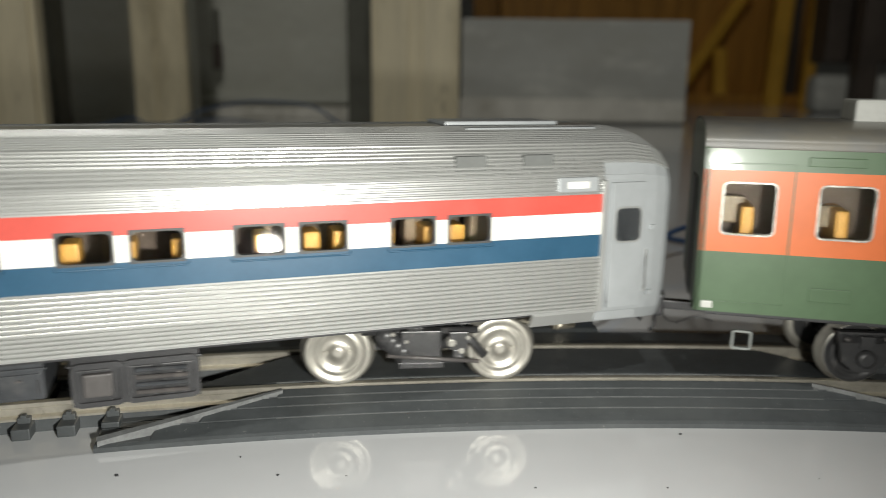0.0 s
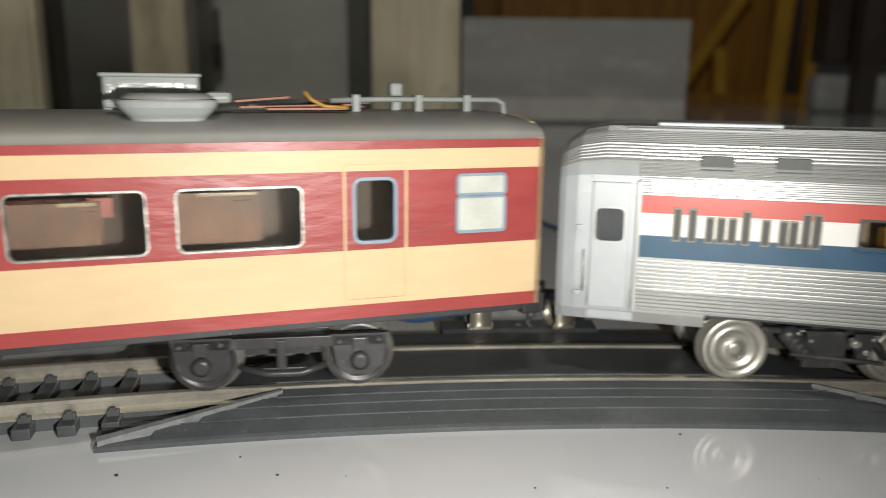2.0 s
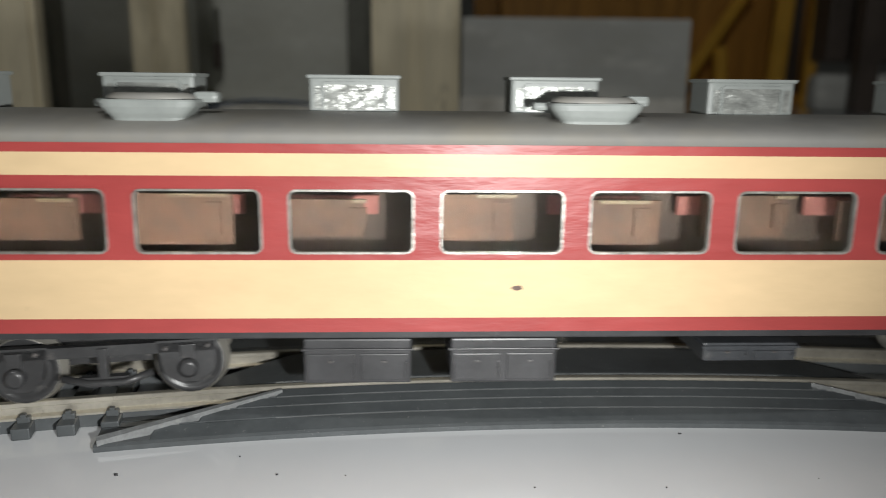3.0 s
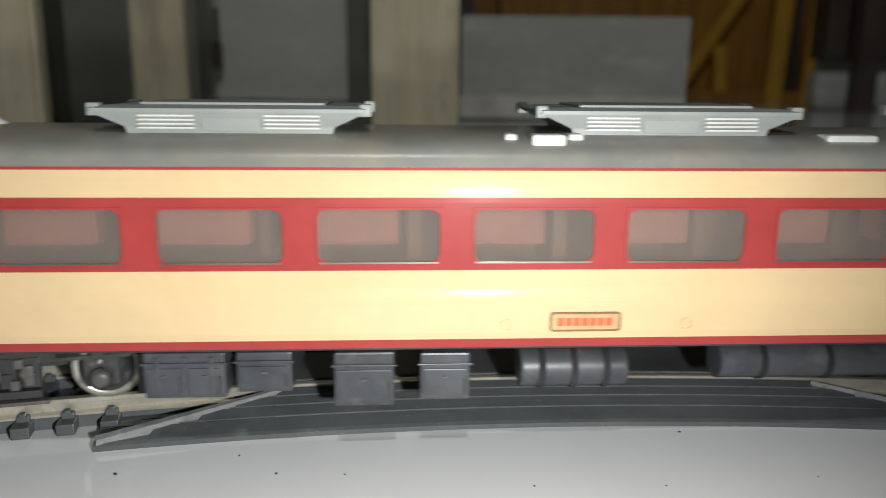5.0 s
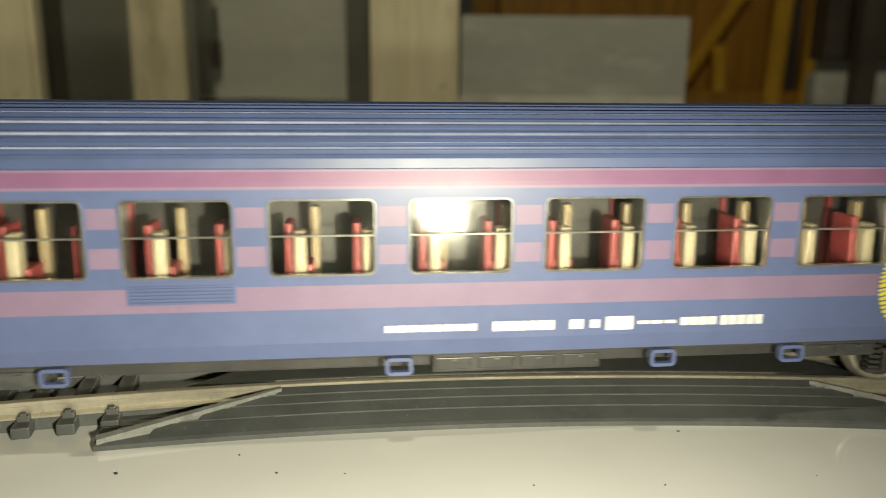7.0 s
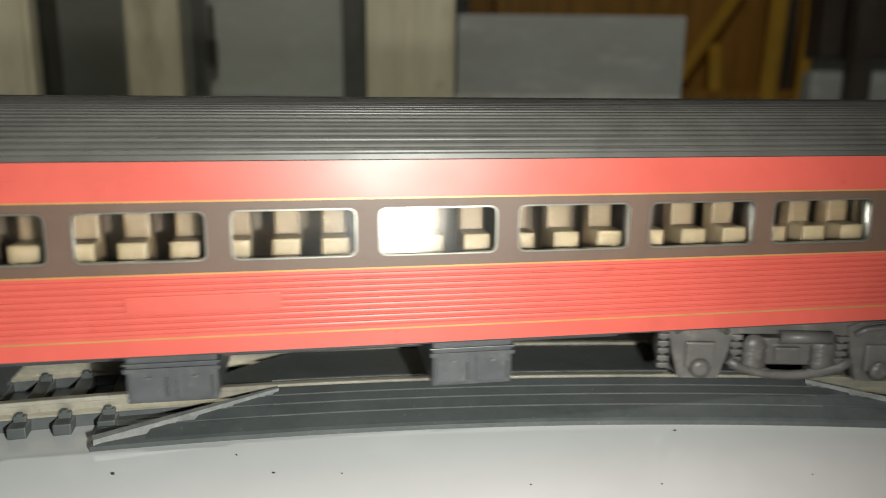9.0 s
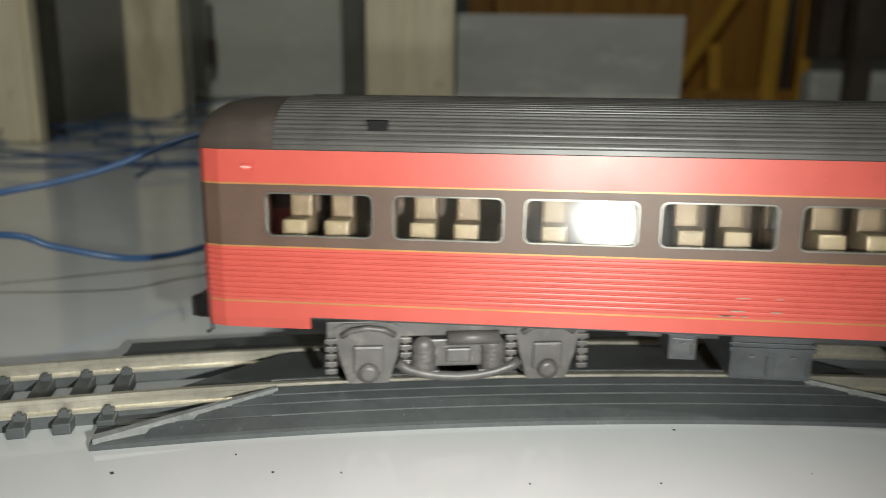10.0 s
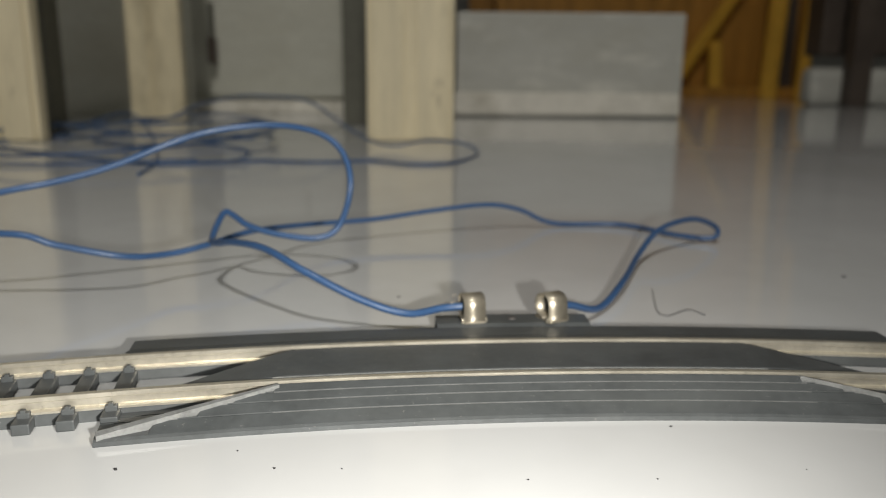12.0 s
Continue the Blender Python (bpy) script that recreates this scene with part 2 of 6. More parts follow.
def box(bm, x0, x1, y0, y1, z0, z1, bevel=0.0, mi=0):
    r = bmesh.ops.create_cube(bm, size=1)
    vs = r["verts"]
    for v in vs:
        v.co = Vector(((x0 + x1) / 2 + v.co.x * (x1 - x0), (y0 + y1) / 2 + v.co.y * (y1 - y0), (z0 + z1) / 2 + v.co.z * (z1 - z0)))
    fs = {f for v in vs for f in v.link_faces}
    for f in fs:
        f.material_index = mi
    if bevel > 0:
        es = list({e for v in vs for e in v.link_edges})
        out = bmesh.ops.bevel(bm, geom=es, offset=bevel, segments=2, affect="EDGES", profile=0.6)
        for f in out["faces"]:
            f.material_index = mi
    return bm


def boxed(x0, x1, y0, y1, z0, z1, bevel=0.0):
    return box(bmesh.new(), x0, x1, y0, y1, z0, z1, bevel)


def tube(bm, points, r, n=8, mi=0):
    """A round bar along points."""
    rings = []
    pts = [Vector(p) for p in points]
    for i, p in enumerate(pts):
        d = (pts[min(i + 1, len(pts) - 1)] - pts[max(i - 1, 0)]).normalized()
        a = d.cross(Vector((0, 0, 1)))
        if a.length < 1e-3:
            a = d.cross(Vector((0, 1, 0)))
        a.normalize()
        b = d.cross(a)
        rings.append([bm.verts.new(p + r * (math.cos(k * math.tau / n) * a + math.sin(k * math.tau / n) * b)) for k in range(n)])
    for q, s in zip(rings, rings[1:]):
        for k in range(n):
            f = bm.faces.new((q[k], q[(k + 1) % n], s[(k + 1) % n], s[k]))
            f.material_index, f.smooth = mi, True
    for q in (rings[0], rings[-1]):
        bm.faces.new(q).material_index = mi
    return bm


def lathe_y(bm, prof, cx, cz, n=36, mis=None):
    """Turned shape about the y axis: prof is a list of (radius, y)."""
    rings = []
    for r, y in prof:
        rings.append([bm.verts.new((cx + r * math.cos(k * math.tau / n), y, cz + r * math.sin(k * math.tau / n))) for k in range(n)])
    for j, (q, s) in enumerate(zip(rings, rings[1:])):
        for k in range(n):
            f = bm.faces.new((q[k], q[(k + 1) % n], s[(k + 1) % n], s[k]))
            f.smooth = True
            f.material_index = mis[j] if mis else 0
    for q in (rings[0], rings[-1]):
        bm.faces.new(q)
    return bm


def rounded(x0, x1, z0, z1, r, n=4):
    out = []
    for cx, cz, a0 in ((x1 - r, z1 - r, 0), (x0 + r, z1 - r, 90), (x0 + r, z0 + r, 180), (x1 - r, z0 + r, 270)):
        for k in range(n + 1):
            a = radians(a0 + 90 * k / n)
            out.append((cx + r * math.cos(a), cz + r * math.sin(a)))
    return out


def ring(bm, x0, x1, z0, z1, r, width, y_out, y_in, square=False, mi=0):
    """A window frame: an outer outline width beyond a rounded opening, from y_out (outside) to y_in."""
    inner = rounded(x0, x1, z0, z1, r)
    outer = rounded(x0 - width, x1 + width, z0 - width, z1 + width, 0.05 if square else r + width)
    L = [[bm.verts.new((x, y, z)) for x, z in loop] for loop, y in ((outer, y_in), (outer, y_out), (inner, y_out), (inner, y_in))]
    n = len(inner)
    for q, s in zip(L, L[1:]):
        for k in range(n):
            bm.faces.new((q[k], q[(k + 1) % n], s[(k + 1) % n], s[k])).material_index = mi
    return bm


def plate(bm, outline, y0, y1, mi=0):
    """A flat plate: outline in (x, z), from y0 to y1."""
    a = [bm.verts.new((x, y0, z)) for x, z in outline]
    b = [bm.verts.new((x, y1, z)) for x, z in outline]
    bm.faces.new(a).material_index = mi
    bm.faces.new(b[::-1]).material_index = mi
    for k in range(len(a)):
        bm.faces.new((a[k], b[k], b[(k + 1) % len(a)], a[(k + 1) % len(a)])).material_index = mi
    bmesh.ops.recalc_face_normals(bm, faces=bm.faces[:])
    return bm


def dense(prof, zs):
    """prof: (half width, z) from low to high; adds points at the heights zs."""
    out = [prof[0]]
    for (y0, z0), (y1, z1) in zip(prof, prof[1:]):
        for z in sorted(z for z in zs if z0 + 1e-4 < z < z1 - 1e-4):
            f = (z - z0) / (z1 - z0)
            out.append((y0 + (y1 - y0) * f, z))
        out.append((y1, z1))
    return out


def ribbed(prof, z0, z1, pitch, h):
    """Adds small flutes to the part of a profile between two heights."""
    pts = [Vector((y, z)) for y, z in dense(prof, [z0, z1])]
    low = [p for p in pts if p.y <= z0 + 1e-4]
    mid = [p for p in pts if z0 - 1e-4 <= p.y <= z1 + 1e-4]
    high = [p for p in pts if p.y >= z1 - 1e-4]
    out = list(low)
    total = sum((b - a).length for a, b in zip(mid, mid[1:]))
    n = max(1, round(total / pitch))

    def along(s):
        for a, b in zip(mid, mid[1:]):
            d = (b - a).length
            if s <= d + 1e-6:
                u = (b - a) / d
                return a + u * s, Vector((u.y, -u.x))
            s -= d
        u = (mid[-1] - mid[-2]).normalized()
        return mid[-1], Vector((u.y, -u.x))
    for k in range(n):
        for f, g in ((0.08, 0), (0.18, 0.75), (0.36, 1), (0.64, 1), (0.82, 0.75), (0.92, 0)):
            p, nrm = along(total * (k + f) / n)
            out.append(p + nrm * h * g)
    out += high
    return [(p.x, p.y) for p in out]


def shell(stations, prof, holes, bands, both=True, cap=False):
    """A lofted skin. stations: (x, width factor, drop factor, height from which it drops). prof: (half width, z) low to high.
    holes: (x0, x1, z0, z1) on the sides. bands: (z upper limit, material index)."""
    xs = sorted({s[0] for s in stations} | {h[0] for h in holes} | {h[1] for h in holes})

    def at(x):
        for a, b in zip(stations, stations[1:]):
            if a[0] - 1e-6 <= x <= b[0] + 1e-6:
                f = (x - a[0]) / max(1e-6, b[0] - a[0])
                return [a[i] + (b[i] - a[i]) * f for i in range(1, 4)]
        return list(stations[-1][1:])
    bm = bmesh.new()
    for side in ((-1, 1) if both else (-1,)):
        grid = []
        for x in xs:
            w, drop, zd = at(x)
            grid.append([bm.verts.new((x, side * y * w, z if z < zd else zd + (z - zd) * drop)) for y, z in prof])
        for i in range(len(xs) - 1):
            xm = (xs[i] + xs[i + 1]) / 2
            for j in range(len(prof) - 1):
                zm = (prof[j][1] + prof[j + 1][1]) / 2
                if any(h[0] < xm < h[1] and h[2] < zm < h[3] for h in holes):
                    continue
                v = (grid[i][j], grid[i + 1][j], grid[i + 1][j + 1], grid[i][j + 1])
                f = bm.faces.new(v if side < 0 else v[::-1])
                for lim, mi in bands:
                    if zm < lim:
                        f.material_index = mi
                        break
    bmesh.ops.remove_doubles(bm, verts=bm.verts[:], dist=0.0005)
    return bm


def thick(ob, mm, offset=-1):
    s = ob.modifiers.new("thickness", "SOLIDIFY")
    s.thickness, s.offset = mm * MM, offset
    return ob


def end_wall(prof, x, w=1.0, drop=1.0, zd=99, t=0.8, open_door=None):
    """A flat end wall of the coach's cross-section."""
    pts = [(y * w, z if z < zd else zd + (z - zd) * drop) for y, z in prof]
    loop = [(-y, z) for y, z in pts] + [(y, z) for y, z in pts[::-1] if y > 0.01]
    bm = bmesh.new()
    a = [bm.verts.new((x, y, z)) for y, z in loop]
    b = [bm.verts.new((x + t, y, z)) for y, z in loop]
    bm.faces.new(a)
    bm.faces.new(b[::-1])
    for k in range(len(a)):
        bm.faces.new((a[k], b[k], b[(k + 1) % len(a)], a[(k + 1) % len(a)]))
    bmesh.ops.recalc_face_normals(bm, faces=bm.faces[:])
    return bm


def lettering(name, text, size, x, y, z, material, parent, depth=0.08, bold=0.0):
    """Raised letters on the side that faces the curve's centre."""
    cu = bpy.data.curves.new(name, "FONT")
    cu.body, cu.size, cu.extrude, cu.offset = text, size * MM, depth * MM, bold * MM
    tmp = new(name, cu)
    me = bpy.data.meshes.new_from_object(tmp.evaluated_get(bpy.context.evaluated_depsgraph_get()))
    bpy.data.objects.remove(tmp)
    me.materials.clear()
    me.materials.append(material)
    ob = new(name, me)
    ob.parent = parent
    ob.matrix_basis = pose(x * MM, y * MM, z * MM, 90, 0, 0)
    return ob

# ---- the setting
CX, CY, R = 46.526, -323.465, 457.2          # centre and radius of the track's curve
RAIL_TOP = 4.5


def polar(r, deg, z=0.0):
    a = radians(deg)
    return Vector((CX + r * math.sin(a), CY + r * math.cos(a), z))


def arc_strip(bm, cross, a0, a1, step=0.5, mi=0, caps=True):
    """Sweeps a closed cross-section of (radius offset, z) along the curve from a0 to a1 degrees."""
    n = max(1, round(abs(a1 - a0) / step))
    full = abs(a1 - a0) >= 359.9
    rings = [[bm.verts.new(polar(R + dr, a0 + (a1 - a0) * i / n, z)) for dr, z in cross] for i in range(n if full else n + 1)]
    m = len(cross)
    pairs = list(zip(rings, rings[1:])) + ([(rings[-1], rings[0])] if full else [])
    for q, s in pairs:
        for k in range(m):
            bm.faces.new((q[k], q[(k + 1) % m], s[(k + 1) % m], s[k])).material_index = mi
    if caps and not full:
        bm.faces.new(rings[0])
        bm.faces.new(rings[-1][::-1])
    bmesh.ops.recalc_face_normals(bm, faces=bm.faces[:])
    return bm


floor = tagged(link("floor", boxed(-3500, 3500, -2500, 4300, -60, 0), M_FLOOR), "polished pale grey floor with faint scuffs", "floor", kind="structure")
for nm, b in (("wall_north", (-3600, 3600, 4300, 4400, -60, 2500)), ("wall_south", (-3600, 3600, -2600, -2500, -60, 2500)),
              ("wall_west", (-3600, -3500, -2500, 4300, -60, 2500)), ("wall_east", (3500, 3600, -2500, 4300, -60, 2500))):
    tagged(link(nm, boxed(*b), M_WALL), "plain dim grey room wall", "wall", kind="structure")
tagged(link("ceiling", boxed(-3600, 3600, -2600, 4400, 2500, 2560), M_CEIL), "plain pale ceiling", "ceiling", kind="structure")


def build_track():
    track = tagged(new("track"), "curved nickel-silver model railway track on black sleepers", "track")
    track.matrix_basis = pose(0, 0, 0)
    for off, nm in ((-8.25, "inner_rail"), (8.25, "outer_rail")):
        cross = [(off - 1.2, 1.9), (off + 1.2, 1.9), (off + 1.2, 2.25), (off + 0.35, 2.5), (off + 0.35, 3.6), (off + 0.62, 3.8),
                 (off + 0.62, 4.42), (off + 0.5, 4.5), (off - 0.5, 4.5), (off - 0.62, 4.42), (off - 0.62, 3.8), (off - 0.35, 3.6), (off - 0.35, 2.5), (off - 1.2, 2.25)]
        part(nm, arc_strip(bmesh.new(), cross, -180, 180, 1.0), M_RAIL, track, "worn nickel-silver rail")
    # joining ties under the rails between the sleepers
    for off in (-8.25, 8.25):
        part("sleeper_web", arc_strip(bmesh.new(), [(off - 1.4, 0.0), (off + 1.4, 0.0), (off + 1.1, 1.88), (off - 1.1, 1.88)], -180, 180, 1.0), M_TRACK, track)
    return track


track = build_track()


def sleeper_mesh():
    bm = bmesh.new()
    box(bm, -1.35, 1.35, -12.6, 12.6, 0, 1.85, 0.25)
    for off in (-8.25, 8.25):
        for s in (-1, 1):
            box(bm, -0.95, 0.95, off + s * 1.55 - 0.6, off + s * 1.55 + 0.6, 1.7, 2.75, 0.18)
            box(bm, -0.4, 0.4, off + s * 1.7 - 0.45, off + s * 1.7 + 0.45, 2.6, 3.15, 0.1)
    return bm


sleeper = part("sleeper", sleeper_mesh(), M_TRACK, track)
step = 0.815
angles = [-12.80 - step * i for i in range(150)] + [5.3 + step * i for i in range(150)]
for i, a in enumerate(angles):
    o = sleeper if i == 0 else sleeper.copy()
    if i:
        scene.collection.objects.link(o)
    p = polar(R, a) * MM
    o.matrix_basis = pose(p.x, p.y, 0, 0, 0, -a)


def build_rerailer():
    """The black plastic crossing plate that the rails run through, with ramps on both sides."""
    plate_thing = tagged(new("rerailer"), "black grooved plastic rerailer plate around the rails", "rerailer")
    # inner ramp: steps from the floor up to the rail, tapered at both ends
    a0, a1 = -12.95, 5.45
    tops = [(-18.6, 1.0), (-15.6, 2.1), (-13.2, 2.95), (-11.2, 3.65), (-9.25, 4.25)]

    def inset(a):
        """How far the ramp's top draws back towards the rail near its slanted ends."""
        return max(0.0, min(1.0, (a - a0) / 3.5)), max(0.0, min(1.0, (a1 - a) / 3.5))
    for k in range(4):
        bm = bmesh.new()
        r0, z0 = tops[k]
        r1, z1 = tops[k + 1]
        n = 184
        rows_ = []
        for i in range(n + 1):
            a = a0 + (a1 - a0) * i / n
            u = min(inset(a))
            q0 = r0 + 0.16
            q1 = r1 - 0.16
            # the slanted end cuts the ramp from the outside edge to the rail
            lim = -18.6 + 9.4 * u
            f0, f1 = min(q0, lim), min(q1, lim)
            h = lambda r: 1.0 + (r + 18.6) / 9.35 * 3.25
            rows_.append([polar(R + q0, a, 0.0), polar(R + q0, a, (h(q0) if f0 >= q0 else 1.0 + 0.3 * u)),
                          polar(R + q1, a, (h(q1) if f1 >= q1 else 1.0 + 0.3 * u)), polar(R + q1, a, 0.0)])
        vs = [[bm.verts.new(p) for p in row] for row in rows_]
        for q, s in zip(vs, vs[1:]):
            for j in range(4):
                bm.faces.new((q[j], q[(j + 1) % 4], s[(j + 1) % 4], s[j]))
        bm.faces.new(vs[0])
        bm.faces.new(vs[-1][::-1])
        bmesh.ops.recalc_face_normals(bm, faces=bm.faces[:])
        part("ramp_step", bm, M_TRACK, plate_thing)
    # groove floor just under the steps, seen as the lines between them
    # the lighter colour paints the thin highlights of the step edges
    bm = arc_strip(bmesh.new(), [(-18.55, 0.05), (-18.55, 0.93), (-9.3, 4.14), (-9.3, 0.05)], a0 + 3.4, a1 - 3.4)
    part("groove_bed", bm, M_TRACK_EDGE, plate_thing, "pale groove lines painted as edge highlights")
    # front lip
    bm = arc_strip(bmesh.new(), [(-19.0, 0.0), (-19.0, 0.75), (-18.5, 1.05), (-18.5, 0.0)], a0, a1)
    part("front_lip", bm, M_TRACK, plate_thing, "dusty front edge")
    # slanted guide bars at the ends of the ramp
    for sgn, (p0, p1) in ((1, (polar(R - 18.3, a0 + 0.05), polar(R - 10.0, -9.45))), (-1, (polar(R - 18.3, a1 - 0.05), polar(R - 10.0, 1.95)))):
        bm = bmesh.new()
        d = (p1 - p0).normalized()
        nrm = Vector((-d.y, d.x, 0)) * 0.55
        lo = [p0 - nrm, p0 + nrm, p1 + nrm * 0.5, p1 - nrm * 0.5]
        vb = [bm.verts.new((p.x, p.y, 0)) for p in lo]
        vt = [bm.verts.new((p.x, p.y, zz)) for p, zz in zip(lo, (1.7, 2.0, 4.5, 4.4))]
        bm.faces.new(vb[::-1])
        bm.faces.new(vt)
        for k in range(4):
            bm.faces.new((vb[k], vb[(k + 1) % 4], vt[(k + 1) % 4], vt[k]))
        bmesh.ops.recalc_face_normals(bm, faces=bm.faces[:])
        part("guide_bar", bm, M_TRACK_EDGE, plate_thing, "scuffed slanted guide bar")
    # infill between the rails, with slanted ends
    bm = bmesh.new()
    n = 60
    vs = []
    for i in range(n + 1):
        a = -11.9 + (4.1 + 11.9) * i / n
        u = min(1.0, (a + 11.9) / 2.6, (4.1 - a) / 2.6)
        r0, r1 = -6.6, -6.6 + 13.2 * max(0.02, u)
        zt = 3.0 + 1.25 * max(0.0, u)
        vs.append([bm.verts.new(polar(R + r, a, z)) for r, z in ((r0, 0.3), (r0, zt), (r0 + 0.4, zt + 0.12), (r1, zt), (r1, 0.3))])
    for q, s in zip(vs, vs[1:]):
        for j in range(5):
            bm.faces.new((q[j], q[(j + 1) % 5], s[(j + 1) % 5], s[j]))
    bm.faces.new(vs[0])
    bm.faces.new(vs[-1][::-1])
    bmesh.ops.recalc_face_normals(bm, faces=bm.faces[:])
    part("infill", bm, M_TRACK, plate_thing)
    part("infill_edge", arc_strip(bmesh.new(), [(-6.9, 2.0), (-6.9, 4.2), (-6.65, 4.35), (-6.45, 4.2), (-6.45, 2.0)], -9.6, 1.4), M_TRACK_EDGE, plate_thing)
    # outer skirt behind the far rail
    bm = arc_strip(bmesh.new(), [(9.3, 0.0), (9.3, 4.1), (11.5, 3.9), (14.5, 3.1), (21.0, 2.7), (21.4, 0.0)], -12.95, 5.35)
    part("outer_skirt", bm, M_TRACK, plate_thing)
    return plate_thing


build_rerailer()


def build_terminal():
    t = tagged(new("terminal_block"), "black plastic terminal block with two plated wire clips", "terminal")
    part("block", arc_strip(bmesh.new(), [(20.5, 0.0), (20.5, 2.6), (22.0, 3.2), (28.0, 3.2), (28.6, 0.0)], -5.7, -1.8), M_TRACK, t)
    part("rivet", lathe_z(3.75, 24.8), M_BOGIE_GREY, t)
    for a, twist in ((-4.80, 9), (-2.75, 24)):
        # a spring strip rolled into a loop that holds the wire, on a flared foot
        bm = bmesh.new()
        prof = [(-2.9, 3.35), (-2.65, 3.9), (-2.6, 5.0), (-2.6, 6.4)]
        prof += [(2.6 * abs(math.cos(radians(g))) ** 0.7 * (1 if math.cos(radians(g)) > 0 else -1), 6.4 + 2.5 * math.sin(radians(g))) for g in range(165, -91, -15)]
        prof += [(-0.6, 3.7)]
        vs = [[bm.verts.new((q * 2.35, y, z)) for q in (-1, 1)] for y, z in prof]
        for q, r in zip(vs, vs[1:]):
            f = bm.faces.new((q[0], q[1], r[1], r[0]))
            f.smooth = True
        o = thick(part("clip", bm, M_CLIP, t, "rolled plated spring clip"), 0.35, 0)
        p = polar(R + 24.6, a) * MM
        o.matrix_basis = pose(p.x, p.y, 0, 0, 0, -a + twist)
        bm = bmesh.new()
        box(bm, -2.2, 2.2, -3.1, 2.8, 3.2, 3.55, 0.1)
        for q in (-1, 1):
            box(bm, q * 2.3 - 0.5, q * 2.3 + 0.5, -2.7, -1.9, 3.2, 4.4, 0.2)
        o = part("clip_foot", bm, M_CLIP, t)
        o.matrix_basis = pose(p.x, p.y, 0, 0, 0, -a + twist)
    return t


def lathe_z(adeg, dr):
    bm = bmesh.new()
    p = polar(R + dr, -adeg)
    bmesh.ops.create_uvsphere(bm, u_segments=14, v_segments=6, radius=0.9)
    for v in bm.verts:
        v.co = Vector((p.x + v.co.x, p.y + v.co.y, 3.2 + v.co.z * 0.5))
    return bm


build_terminal()
rng = random.Random(5)
strands = tagged(new("wire_strands"), "frayed bare copper wire strands beside the clip", "wire")
for k in range(9):
    p = polar(R + 25.5, -5.15)
    q = [p + Vector((0.6, 0, 5.2))]
    for j in range(4):
        q.append(q[-1] + Vector((rng.uniform(-1.1, 0.2), rng.uniform(-0.6, 0.8), rng.uniform(-0.5, 1.3))))
    part("strand", tube(bmesh.new(), q, 0.09, 5), M_CLIP, strands)


# ---- coach pieces
def wheel_profile(r):
    return [(0.5, -1.35), (r * 0.18, -1.35), (r * 0.22, -1.0), (r * 0.50, -0.7), (r * 0.56, -1.1), (r * 0.68, -1.15), (r * 0.74, -0.8), (r * 0.80, -1.25),
            (r * 0.97, -1.3), (r, -1.15), (r * 1.01, 0.55), (r * 1.12, 0.8), (r * 1.12, 1.2), (r * 0.8, 1.3), (0.5, 1.3)]


def wheelset_mesh(r, hub_dark):
    """Two turned wheels on an axle along y; the flanges point inwards."""
    bm = bmesh.new()
    for s in (-1, 1):
        prof = [(rr, s * (8.25 - yy)) for rr, yy in wheel_profile(r)]
        mis = [1 if rr < r * hub_dark else 0 for rr, _ in prof]
        lathe_y(bm, prof, 0, 0, 40, mis)
        # small spoke marks on the disc
        for k in range(2):
            a = k * math.pi
            x, z = math.cos(a) * r * 0.36, math.sin(a) * r * 0.36
            yy = s * (8.25 + 0.95)
            box(bm, x - 0.35, x + 0.35, min(yy, yy + s * 0.25), max(yy, yy + s * 0.25), z - 0.35, z + 0.35, mi=1)
    lathe_y(bm, [(0.9, -8), (0.9, 8)], 0, 0, 12, [1])
    bmesh.ops.recalc_face_normals(bm, faces=bm.faces[:])
    return bm


WHEELS = []          # (object, local x, axle height, radius) for the rolling keys


